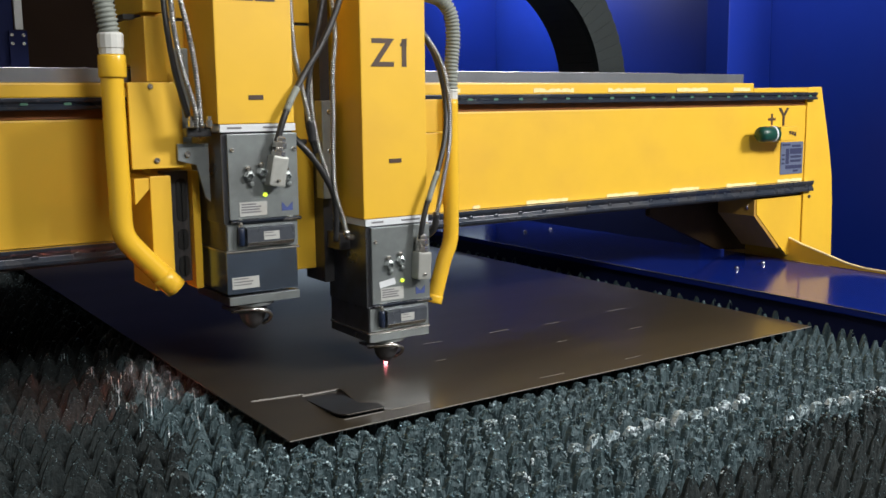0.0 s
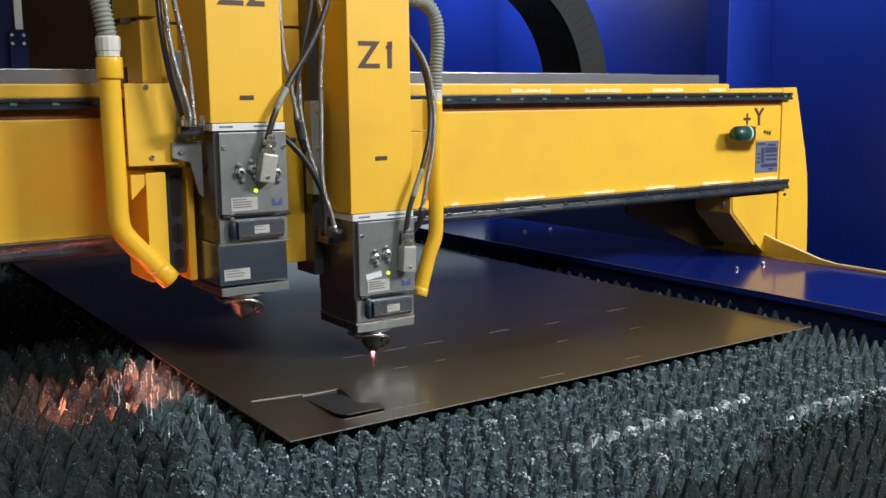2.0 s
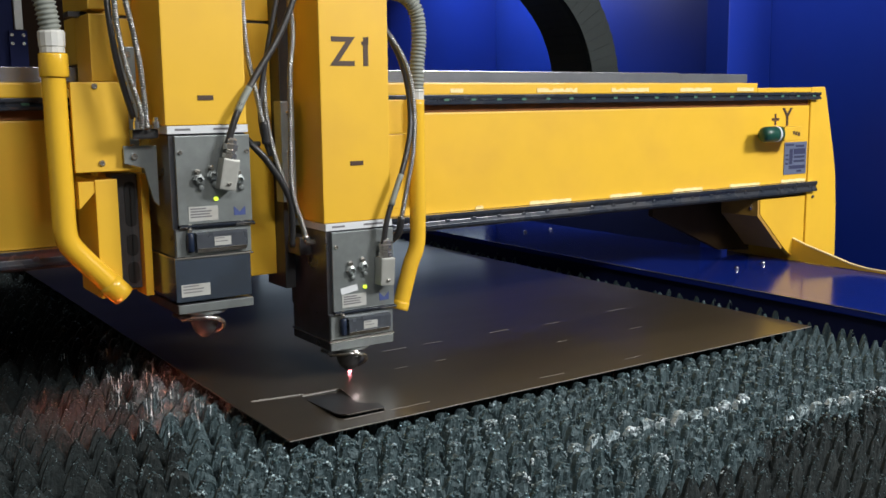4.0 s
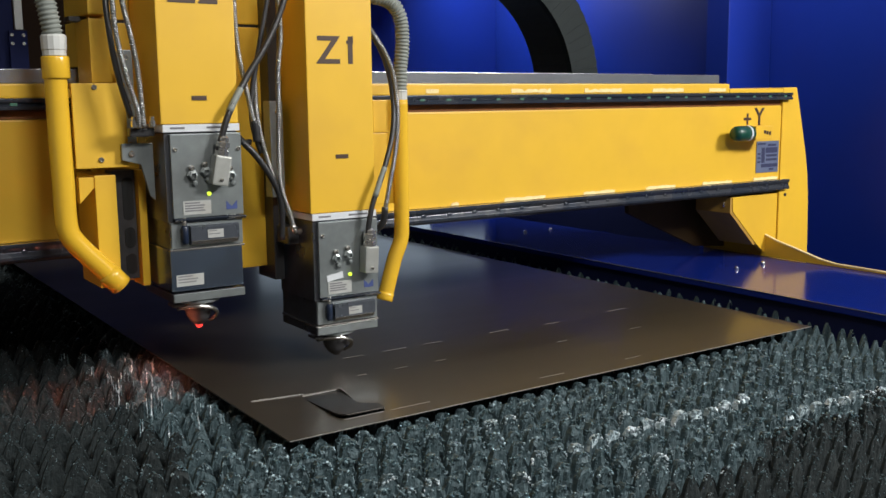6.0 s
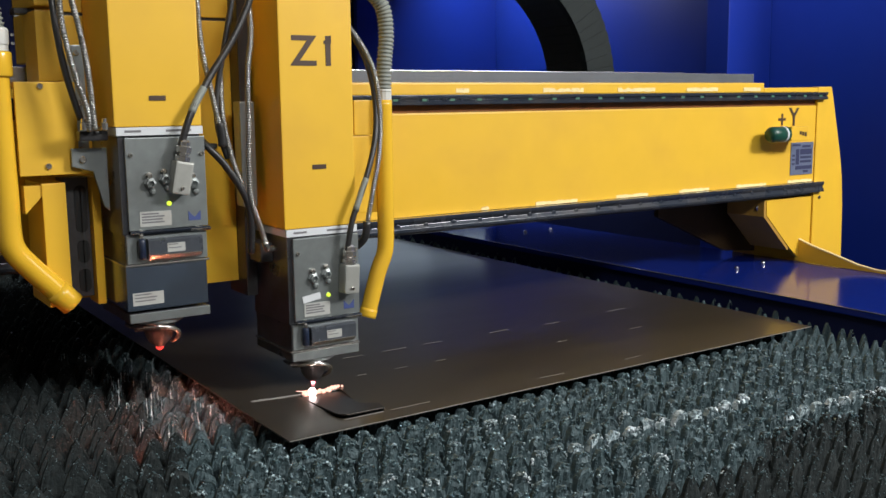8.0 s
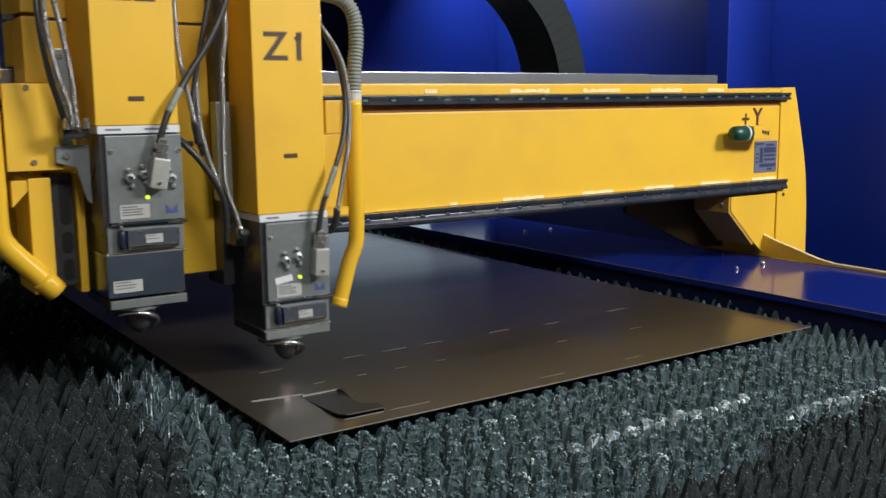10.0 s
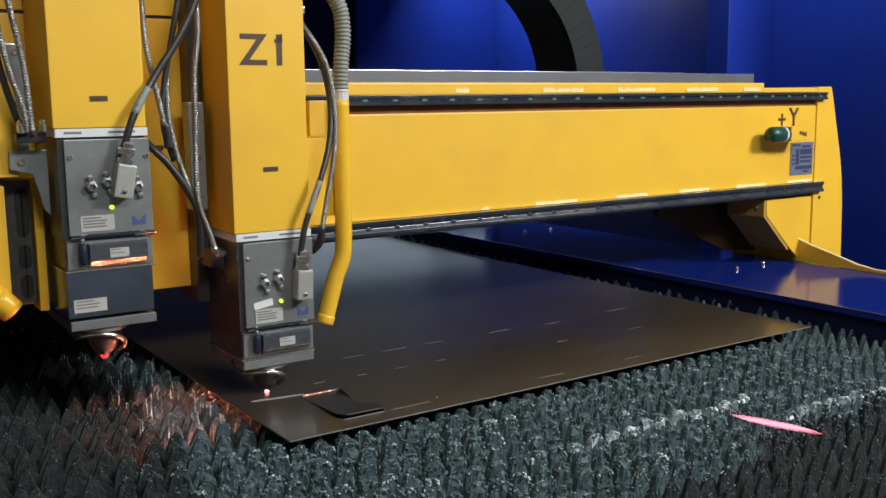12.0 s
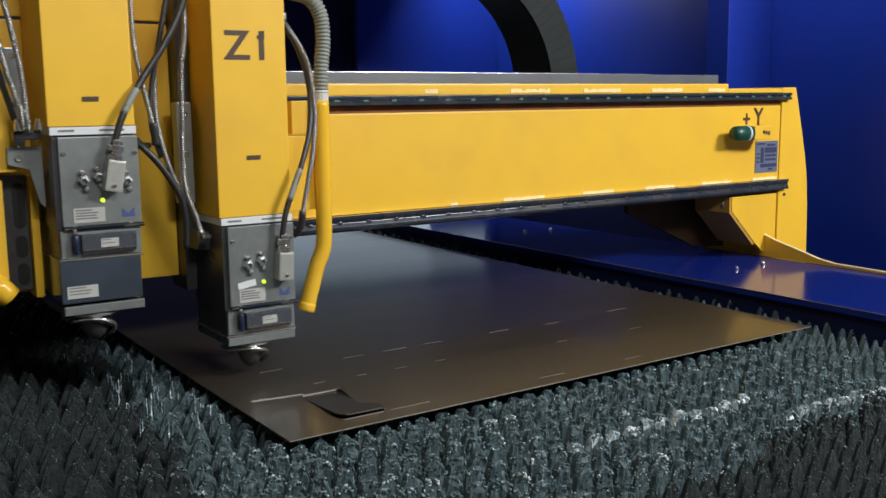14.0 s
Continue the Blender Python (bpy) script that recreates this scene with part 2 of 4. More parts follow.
def screw(name, x, y, z, r, parent, mat=None, h=0.004):
    bm = lathe([(r, 0), (r, h * 0.6), (r * 0.75, h), (r * 0.45, h), (r * 0.4, h * 0.6), (0.0001, h * 0.6)], pose(x, y, z) @ FRONT, 14)
    return part(name, bm, mat or CHROME, parent)

# ---------------------------------------------------------------- setting


def setting():
    def wall(name, bm, mat, label, cat):
        return tagged(part(name, bm, mat), label, cat, "", "structure")
    wall("floor", box(-6, 7, -7, 9, -1.05, -0.85, 0), CONCRETE, "grey worn concrete workshop floor", "floor")
    wall("ceiling", box(-6, 7, -7, 9, 4.2, 4.4, 0), HALL_CEILING, "plain pale workshop ceiling", "ceiling")
    wall("wall_south", box(-6, 7, -7.2, -7, -0.85, 4.2, 0), HALL, "plain pale workshop wall", "wall")
    wall("wall_west", box(-6.2, -6, -7, 9, -0.85, 4.2, 0), HALL, "plain pale workshop wall", "wall")
    wall("wall_far", box(-6, 7, 9, 9.2, -0.85, 4.2, 0), HALL, "plain pale workshop wall", "wall")
    # blue cabin wall beside the machine, with two pilasters
    east = wall("wall_east", box(2.9, 3.0, 0.42, 3.26, -0.85, 2.6, 0.004), BLUE, "blue enamelled sheet-metal cabin wall", "wall")
    part("pilaster", box(2.62, 2.896, 1.24, 1.36, -0.85, 2.6, 0.006), BLUE, east)
    # Dark panel added: puts the low wall's shade into colour.
    part("lower_panel", box(2.884, 2.897, 1.37, 3.19, -0.85, 0.58, 0.003), BLUE_DARK, east, "dark panel added for the shade low on the wall")
    # rear wall: blue panel at the corner, dark beyond it, with the low opening through which the sheets leave
    north = wall("wall_north", box(1.95, 2.896, 3.2, 3.26, 0.40, 2.6, 0.004), BLUE, "blue enamelled rear cabin wall above a low opening", "wall")
    part("pilaster", box(1.93, 2.15, 3.16, 3.196, 0.40, 2.6, 0.006), BLUE, north)
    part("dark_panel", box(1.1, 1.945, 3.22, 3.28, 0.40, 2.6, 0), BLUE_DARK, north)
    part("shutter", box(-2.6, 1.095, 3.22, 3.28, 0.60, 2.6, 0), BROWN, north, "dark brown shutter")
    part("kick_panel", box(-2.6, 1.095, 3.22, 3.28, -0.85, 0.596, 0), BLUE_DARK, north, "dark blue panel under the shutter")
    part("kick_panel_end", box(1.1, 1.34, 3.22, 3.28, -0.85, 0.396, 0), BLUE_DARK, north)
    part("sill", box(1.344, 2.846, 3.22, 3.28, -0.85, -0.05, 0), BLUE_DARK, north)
    # Unseen panel added to keep the bright backdrop out of the bench's reflection.
    part("opening_mask", box(2.42, 2.846, 3.2, 3.219, -0.04, 0.30, 0.003), BLUE, north)
    # Unseen dark band added for the shade over the opening, mirrored in the sheet.
    part("shade_band", box(1.34, 2.846, 3.13, 3.155, 0.40, 0.73, 0.003), BLUE_DARK, north, "unseen dark band added for the shade over the opening")
    part("jamb", box(2.85, 2.896, 3.2, 3.26, -0.85, 0.396, 0), BLUE, north)
    tagged(part("backdrop", box(1.0, 4.6, 4.4, 4.42, -0.7, 1.6, 0), OUTSIDE), "pale bright area beyond the rear opening", "backdrop", "", "structure")
    # unseen header and roof, added to keep the hall lamps off the rear walls
    wall("shade_header", box(0.95, 2.896, 1.25, 1.35, 1.36, 2.6, 0), BLUE_DARK, "unseen blue header added to shade the rear walls", "wall")
    wall("shade_roof", box(0.95, 3.0, 1.25, 3.28, 2.604, 2.66, 0), BLUE_DARK, "unseen blue roof added to shade the rear walls", "ceiling")
    # post of a guard door far behind the beam
    post = thing("guard_post", "blue steel door post with a pale edge strip", "post", at=(0, 0, -0.85))
    part("upright", box(-0.05, 0.168, 2.97, 3.05, 0.004, 3.0, 0.004), BLUE_DARK, post)
    part("edge_strip", box(0.172, 0.203, 2.95, 2.969, 1.76, 3.0, 0.002), HOSE_CAP, post, "pale edge strip")
    plate = part("hinge_plate", box(0.142, 0.215, 2.94, 2.949, 1.55, 1.755, 0.002), BLUE_DARK, post)
    for x in (0.155, 0.20):
        for z in (1.70, 1.735):
            screw("bolt", x, 2.94, z, 0.008, plate)


def bench():
    ob = thing("side_bench", "glossy blue enamelled steel side bench beside the cutting bed", "bench")
    part("top", box(1.6135, 2.15, -1.6, 3.19, 0.028, 0.04, 0.003), BLUE_GLOSS, ob)
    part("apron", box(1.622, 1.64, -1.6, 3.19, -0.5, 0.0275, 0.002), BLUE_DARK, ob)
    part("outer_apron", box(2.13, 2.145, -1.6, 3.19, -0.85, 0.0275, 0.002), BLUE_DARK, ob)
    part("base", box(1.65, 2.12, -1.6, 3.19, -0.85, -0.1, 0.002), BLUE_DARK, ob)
    for x, y in ((2.004, 0.548), (1.855, 0.536), (1.889, 1.673), (2.02, 1.662), (1.9, -0.6), (1.95, 2.8)):
        part("bolt", lathe([(0.0075, 0.0), (0.0075, 0.005), (0.006, 0.009), (0.003, 0.0095)], pose(x, y, 0.0402), 12), CHROME, ob, "shiny bolt head")
    # Bright metal strip added for the highlight along the lip.
    part("edge_highlight", box(1.6075, 1.6125, -1.6, 3.19, 0.0390, 0.0412, 0.0009), ALU, ob, "bright strip for the highlight along the bench edge")
    part("edge_lip", box(1.609, 1.6134, -1.6, 3.19, 0.022, 0.0385, 0.0015), BLUE_GLOSS, ob)

# ---------------------------------------------------------------- slag-crusted support slats


PITCH = 0.0445


def lump_shapes():
    """A few rough lumps of slag, as vertex arrays on one small icosphere."""
    bm = bmesh.new()
    bmesh.ops.create_icosphere(bm, subdivisions=1, radius=1.0)
    base = [v.co.copy() for v in bm.verts]
    faces = np.array([[v.index for v in f.verts] for f in bm.faces])
    bm.free()
    shapes = []
    for k in range(14):
        off = Vector((k * 3.1, k * 1.7, k * 5.3))
        shapes.append(np.array([tuple(c * (1 + 0.7 * noise.noise(c * 1.3 + off) + 0.6 * noise.noise(c * 3.1 + off))) for c in base]))
    return shapes, faces


LUMPS, LUMP_FACES = lump_shapes()


def crusted(x, y):
    """How thickly slag covers the teeth: heavy in front of the sheet, thin to either side."""
    side = min(1.0, max(0.22, (x + 0.42 - 0.118 * y) / 0.38))
    far = 1.0 if x < 1.2 else max(0.15, 1 - (x - 1.2) * 2.6)
    if x > 0.3 and y < -0.43:
        far *= max(0.2, 1 + (y + 0.43) * 7)
    return max(0.12, side * far * (1.0 if y < 0.03 else 0.6))


def is_white(x, y):
    """Two stretches of slat whose slag has burnt to a whitish crust."""
    return (abs(y + 0.282) < 0.02 and 0.40 < x < 0.88) or (abs(y + 0.398) < 0.02 and 0.84 < x < 1.5)


def tooth(d, crust):
    """Height of a tooth, 0 to 1, at a distance from its middle: a bare spike, or a stub rounded by slag."""
    u = min(1.0, d / (PITCH / 2))
    spike = max(0.0, 1 - u ** 1.25)
    stub = (1 - min(1.0, u * 1.04) ** 3.4) ** 0.8
    return spike + (stub - spike) * min(1.0, crust * 1.3)


def slat(y, x0, x1, step, seed):
    """One toothed support slat along x: a scorched blade, and the slag on its teeth."""
    rnd = random.Random(seed)
    n = int((x1 - x0) / PITCH)
    shift = rnd.uniform(0, PITCH)
    covered = 0.02 < y <= 3.0
    edge = -0.02 < y <= 0.02
    teeth = []
    for j in range(n + 1):
        xc = x0 + shift + j * PITCH + rnd.uniform(-0.003, 0.003)
        tip = 0.004 - abs(rnd.gauss(0, 0.006 if xc > -0.15 else 0.013))
        if (covered or edge) and -0.02 < xc < 1.52:
            tip = -0.010
        teeth.append((xc, tip, min(1.0, crusted(xc, y) * rnd.uniform(0.75, 1.2))))
    xs = np.arange(x0, x1, step)
    rows = 8
    verts, faces = [], []

    def height(x):
        j = min(max(0, round((x - x0 - shift) / PITCH)), n)
        xc, tip, crust = teeth[j]
        rise = 0.046 - 0.006 * crust
        lean = 1 + 0.25 * noise.noise(Vector((xc * 37, y * 41, 0))) * (1 if x > xc else -1)
        return -0.006 - rise + tip + rise * tooth(abs(x - xc) * lean, crust), crust

    for x in xs:
        h, crust = height(x)
        h += (0.0030 + 0.0012 * crust) * noise.noise(Vector((x * 240, y * 17, seed * 0.7)))
        if (covered or edge) and -0.004 < x < 1.504:
            h = min(h, -0.0045)
        for r in range(rows):
            f = r / (rows - 1)
            z = -0.15 + (h + 0.15) * (1 - (1 - f) ** 1.8)
            lump = noise.noise(Vector((x * 85, z * 85, seed * 1.7))) + 0.6 * noise.noise(Vector((x * 210, z * 210, seed * 1.7)))
            t = 0.0020 + (0.0014 + 0.0060 * crust) * max(0.0, 0.45 + lump)
            verts += [(x, y - t, z), (x, y + t * 0.8, z)]
    k = rows * 2
    for i in range(len(xs) - 1):
        a, b = i * k, (i + 1) * k
        for r in range(rows - 1):
            faces.append((a + 2 * r, b + 2 * r, b + 2 * r + 2, a + 2 * r + 2))
            faces.append((a + 2 * r + 1, a + 2 * r + 3, b + 2 * r + 3, b + 2 * r + 1))
        faces.append((a + k - 2, b + k - 2, b + k - 1, a + k - 1))
        faces.append((a, a + 1, b + 1, b))
    ob = thing("support_slat", "slag-crusted toothed steel support slat in the cutting bed", "slat", "slats of the cutting bed")
    me = bpy.data.meshes.new("blade")
    me.from_pydata(verts, [], faces)
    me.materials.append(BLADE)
    me.materials.append(BLADE_DARKER)
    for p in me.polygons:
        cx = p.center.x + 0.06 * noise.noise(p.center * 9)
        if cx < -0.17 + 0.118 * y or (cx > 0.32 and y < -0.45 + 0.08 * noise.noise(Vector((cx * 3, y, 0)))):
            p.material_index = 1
        elif is_white(p.center.x, y) and p.center.z > -0.024 and noise.noise(p.center * 60) > -0.12:
            p.material_index = 2
    me.materials.append(SLAG_PALE)
    new("blade", me).parent = ob
    # slag lumps
    vs, fs, count, tone = [], [], 0, []
    for xc, tip, crust in teeth:
        if covered and 0.03 < xc < 1.47:
            continue
        white = rnd.random() < (0.9 if is_white(xc, y) else 0.05 if y < 0 else 0.0)
        drips = -0.17 < xc < -0.005 and 0.2 < y < 0.95 and rnd.random() < 0.6
        near = y < 0.7
        caps, loose = int(8 + 36 * crust), int((18 + 38 * crust) * (1.0 if near else 0.4))
        for k in range(caps + loose):
            if k < caps:      # a crust that caps the tooth along its outline
                u = rnd.uniform(-1, 1) * (0.3 + 0.62 * crust)
                px = xc + u * PITCH / 2
                h, _ = height(px)
                pz = h - 0.001 - rnd.random() ** 2 * 0.006
                size = rnd.uniform(0.0009, 0.0018 + 0.0020 * crust)
                shade = 0 if rnd.random() < 0.25 + 0.5 * crust else 1
                py = y + rnd.uniform(-1.2, 0.8) * (0.0016 + 0.0055 * crust)
            else:             # crumbs down its faces
                px = xc + rnd.uniform(-1, 1) * PITCH / 2
                h, _ = height(px)
                pz = h - 0.003 - rnd.random() ** 1.3 * (0.02 + 0.05 * crust)
                size = rnd.uniform(0.0009, 0.0016 + 0.0013 * crust)
                shade = 0 if rnd.random() < 0.10 * crust else 1
                py = y - 0.002 - rnd.random() * 0.006 * crust if rnd.random() < 0.8 else y + 0.003 * crust
            if (covered or edge) and -0.012 < px < 1.512:
                pz = min(pz, -0.012)
            shape = LUMPS[rnd.randrange(len(LUMPS))] * np.array([size, size * 0.85, size * rnd.uniform(0.6, 1.3)])
            a = rnd.uniform(0, 6.28)
            rot = np.array([[math.cos(a), -math.sin(a), 0], [math.sin(a), math.cos(a), 0], [0, 0, 1]])
            vs.append(shape @ rot + np.array([px, py, pz]))
            tone += [2 if white and (k < caps or rnd.random() < 0.3) else shade] * len(LUMP_FACES)
            fs.append(LUMP_FACES + count)
            count += len(shape)
        for k in range(rnd.randint(2, 4) if drips else 0):      # pale frozen drips that run down a tooth
            dx, top = rnd.uniform(-1, 1) * 0.012, rnd.uniform(0.004, 0.014)
            for q in range(rnd.randint(3, 8)):
                shape = LUMPS[rnd.randrange(len(LUMPS))] * np.array([rnd.uniform(0.0009, 0.0018), 0.0013, rnd.uniform(0.003, 0.006)])
                vs.append(shape + np.array([xc + dx + rnd.uniform(-1, 1) * 0.0008, y - 0.0055, tip - top - 0.005 * q]))
                fs.append(LUMP_FACES + count)
                tone += [2 if k == 0 else 0] * len(LUMP_FACES)
                count += len(shape)
    if vs:
        me = bpy.data.meshes.new("slag_crust")
        vs, fs = np.concatenate(vs), np.concatenate(fs)
        me.from_pydata(vs.tolist(), [], fs.tolist())
        for m in (SLAG, SLAG_DARK, SLAG_PALE):
            me.materials.append(m)
        me.polygons.foreach_set("material_index", np.array(tone, dtype=np.int32))
        crust_ob = new("slag_crust", me)
        crust_ob.parent = ob
        tagged(crust_ob, "grey glinting lumps of slag", kind="stuff")
    return ob


def bed():
    tray = thing("scrap_tray", "black scrap tray beneath the support slats", "tray", at=(0, 0, -0.85))
    part("pan", box(-1.15, 1.60, -1.5, 3.2, 0.30, 0.34, 0), TRAY, tray)
    part("side", box(-1.2, -1.15, -1.5, 3.2, 0.0, 0.80, 0), TRAY, tray)
    part("foot", box(-1.1, 1.55, -1.45, 3.15, 0.0, 0.30, 0), TRAY, tray)
    gap, y, i = 0.058, -0.92, 0
    while y < 3.15:
        slat(y, -0.75 if y < 1.4 else -0.5, 1.605, 0.0055 if y < 1.0 else 0.008, i)
        y += gap
        i += 1

# ---------------------------------------------------------------- steel sheet with its cuts


def rounded(corners, steps=6):
    """A closed outline through corners (x, y, radius), each rounded."""
    out = []
    for i, (x, y, r) in enumerate(corners):
        c = Vector((x, y))
        p, q = Vector(corners[i - 1][:2]), Vector(corners[(i + 1) % len(corners)][:2])
        a, b = c + (p - c).normalized() * r, c + (q - c).normalized() * r
        for k in range(steps + 1):
            t = k / steps
            out.append(tuple((1 - t) ** 2 * a + 2 * t * (1 - t) * c + t * t * b))
    return out


# the cut part: a short wide foot towards the sheet's front edge and a leg behind it
PART = [(0.130, 0.050, 0.026), (0.229, 0.050, 0.004), (0.240, 0.092, 0.008), (0.204, 0.108, 0.028), (0.229, 0.236, 0.016), (0.134, 0.236, 0.003)]


def sheet():
    ob = thing("steel_sheet", "dark brown mill-scale steel sheet lying on the slats, partly cut", "sheet")
    bm = bmesh.new()
    loops = [[(0.0, 0.0), (1.5, 0.0), (1.5, 3.0), (0.0, 3.0)], rounded(PART)]
    edges = []
    for loop in loops:
        vs = [bm.verts.new((x, y, 0.0)) for x, y in loop]
        edges += [bm.edges.new((a, b)) for a, b in zip(vs, vs[1:] + vs[:1])]
    bmesh.ops.triangle_fill(bm, edges=edges, use_beauty=True)
    top = bm.faces[:]
    ext = bmesh.ops.extrude_face_region(bm, geom=top)
    for v in ext["geom"]:
        if isinstance(v, bmesh.types.BMVert):
            v.co.z = -0.003
    bmesh.ops.recalc_face_normals(bm, faces=bm.faces[:])
    part("plate", bm, SHEET, ob)
    part("front_edge", box(0.0, 1.5, -0.0012, -0.0004, -0.0020, -0.0002, 0), SHEET_EDGE, ob, "bright sheared edge")
    part("cut_wall", box(0.142, 0.222, 0.2348, 0.2356, -0.0030, -0.0001, 0), SHEET_EDGE, ob, "bright wall of the cut")
    part("cut_rim", box(0.136, 0.222, 0.0445, 0.0480, -0.0004, 0.0004, 0), SMEAR, ob, "pale burnt rim beside the cut")
    # frozen smear of melt beside the cut
    rnd = random.Random(12)
    bm = bmesh.new()
    for k in range(46):
        u = k / 45
        m = pose(0.042 + 0.100 * u, 0.2575 - 0.015 * u + rnd.uniform(-0.003, 0.003) * (1.3 - u), 0.0004, 0, 0, rnd.uniform(-25, 5)) @ Matrix.Diagonal((rnd.uniform(0.004, 0.007), rnd.uniform(0.0016, 0.0030), 0.0010, 1))
        bmesh.ops.create_icosphere(bm, subdivisions=1, radius=1.0, matrix=m)
    part("melt_smear", bm, SMEAR, ob, "pale frozen smear of melt")
    # the cut-out piece, its far end dropped and its near end raised
    mid = Vector((0.180, 0.140))
    outline = [((x - mid.x) * 0.975, (y - mid.y) * 0.985) for x, y in rounded(PART)]
    piece = tagged(part("cut_blank", prism(outline, -0.0015, 0.0015, 0.0004, "z"), BLANK), "foot-shaped cut blank tipped in its hole, darkened for its reflection", "blank")
    piece.matrix_world = pose(mid.x, mid.y, 0.0005, -3.4, 1.2, 0)
    part("blank_edge", box(-0.036, 0.045, -0.0893, -0.0888, 0.0002, 0.0012, 0), KERF, piece, "bright near edge of the blank")
    return ob


def kerf(x, y, length, turn=0.0):
    bm = box(-length / 2, length / 2, -0.0008, 0.0008, -0.0006, 0.0006, 0)
    ob = tagged(part("kerf", bm, KERF), "thin bright laser kerf in the steel sheet", "kerf", "kerfs in the sheet")
    ob.matrix_world = pose(x, y, 0.0, 0, 0, turn)
    return ob

# ---------------------------------------------------------------- gantry


def pale_patch(x0, x1, y, z0, z1, seed):
    """A pale streak on the paint, its outline ragged."""
    rnd = random.Random(seed)
    n = 22
    top = [(x0 + (x1 - x0) * i / n, z1 - rnd.random() ** 2 * (z1 - z0) * (0.6 if rnd.random() < 0.3 else 0.25)) for i in range(n + 1)]
    low = [(x0 + (x1 - x0) * i / n, z0 + rnd.random() ** 2 * (z1 - z0) * 0.15) for i in range(n + 1)]
    return prism(low + top[::-1], y - 0.0014, y)


def gantry():
    ob = thing("gantry_beam", "yellow painted gantry beam with black linear rails", "gantry")
    part("body", box(-1.7, 2.2, -0.03, 0.25, 0.311, 0.567, 0.004), YELLOW, ob)
    part("lower_flange", box(-1.7, 2.2, -0.022, 0.25, 0.266, 0.310, 0.002), STEEL_DARK, ob)
    part("seam_strip", box(-1.7, 2.2, -0.024, 0.25, 0.568, 0.586, 0.001), RUST, ob, "rust-brown seam under the rail")
    part("ledge", box(-1.7, 1.92, -0.034, 0.25, 0.611, 0.641, 0.004), YELLOW, ob)
    part("ledge_end", box(1.921, 2.2, -0.034, 0.25, 0.611, 0.625, 0.003), YELLOW, ob)
    part("seat", box(-1.7, 2.2, -0.02, 0.25, 0.587, 0.610, 0), YELLOW, ob)
    part("cover", box(-1.7, 1.56, -0.026, 0.2, 0.642, 0.671, 0.0008), ALU, ob, "grey aluminium cover strip")
    part("cover_end", box(1.562, 1.877, -0.026, 0.2, 0.642, 0.669, 0.0008), ALU, ob)
    part("chain_tray", box(-1.7, 2.2, 0.251, 0.66, 0.44, 0.4635, 0.002), STEEL_DARK, ob, "dark steel chain tray")
    # Unseen box added so the sheet doesn't mirror the lit rear wall.
    part("reflection_blocker", box(-1.7, 1.69, 0.251, 0.66, 0.270, 0.4395, 0.003), STEEL_DARK, ob, "unseen dark box added to block the wall's reflection")
    part("rail_top", box(-1.7, 2.235, -0.0495, -0.0315, 0.3097, 0.3106, 0), CHROME, ob, "bright upper face of the rail")
    for name, z0, z1, cap_z in (("upper_rail", 0.5865, 0.6105, 0.5975), ("lower_rail", 0.276, 0.3095, 0.2895)):
        rail = part(name, prism([(-0.05, z0), (-0.05, z0 + 0.007), (-0.044, (z0 + z1) / 2), (-0.05, z1 - 0.007), (-0.05, z1), (-0.0305 if z0 < 0.5 else -0.0205, z1), (-0.0225 if z0 < 0.5 else -0.0205, z0)], -1.7, 2.235, 0.0012, "x"), RAIL, ob, "black linear guide rail")
        for i in range(-27, 19):
            bm = lathe([(0.0078, 0.0), (0.0078, 0.0012), (0.006, 0.0018)], pose(0.7008 + i * 0.0832, -0.0455, cap_z) @ FRONT, 12)
            part("screw_cap", bm, CAP if z0 > 0.5 else RAIL, rail)
    for x0, x1 in ((1.004, 1.148), (1.278, 1.427), (1.56, 1.699), (1.819, 1.9), (0.72, 0.76)):
        part("pale_patch", pale_patch(x0, x1, -0.0342, 0.6150, 0.6275, int(x0 * 900)), PALE_MARK, ob, "pale ragged patch")
    for x0, x1 in ((0.983, 1.133), (1.283, 1.41), (1.544, 1.677), (1.805, 1.951), (2.062, 2.19), (0.80, 0.825)):
        part("pale_patch", pale_patch(x0, x1, -0.0303, 0.3120, 0.3225, int(x0 * 700)), PALE_MARK, ob, "pale ragged patch")
    # end plate with a bowed outer edge, leg and brackets
    plate = [(2.201, 0.627), (2.275, 0.629), (2.29, 0.58), (2.318, 0.48), (2.34, 0.40), (2.357, 0.32), (2.367, 0.22), (2.372, 0.12), (2.375, 0.02), (2.201, 0.02)]
    part("end_plate", prism(plate, -0.034, 0.30, 0.003), YELLOW, ob)
    part("leg", prism([(1.962, 0.261), (2.199, 0.261), (2.199, 0.045), (2.13, 0.06), (2.09, 0.093), (1.965, 0.211)], -0.028, -0.012, 0.002), YELLOW, ob)
    part("rear_leg", prism([(1.70, 0.261), (2.199, 0.261), (2.199, 0.045), (2.04, 0.06), (1.70, 0.205)], 0.20, 0.22, 0.002), LEG_SHADE, ob, "rear leg in a dark brown that holds its shade")
    # The web's brown carries its shade.
    part("leg_web", prism([(1.953, 0.261), (1.961, 0.261), (1.9635, 0.212), (2.089, 0.0915), (2.082, 0.085), (1.953, 0.207)], -0.026, 0.125, 0.001), YELLOW_SHADED, ob)
    screw("bolt", 1.955, 0.0, 0.235, 0.01, ob)
    screw("bolt", 2.232, -0.034, 0.255, 0.006, ob, STEEL_DARK)
    # sloping guard in front of the foot
    edge = [(-0.013, 0.128), (-0.03, 0.114), (-0.08, 0.098), (-0.144, 0.083), (-0.25, 0.056), (-0.31, 0.048), (-0.52, 0.045)]
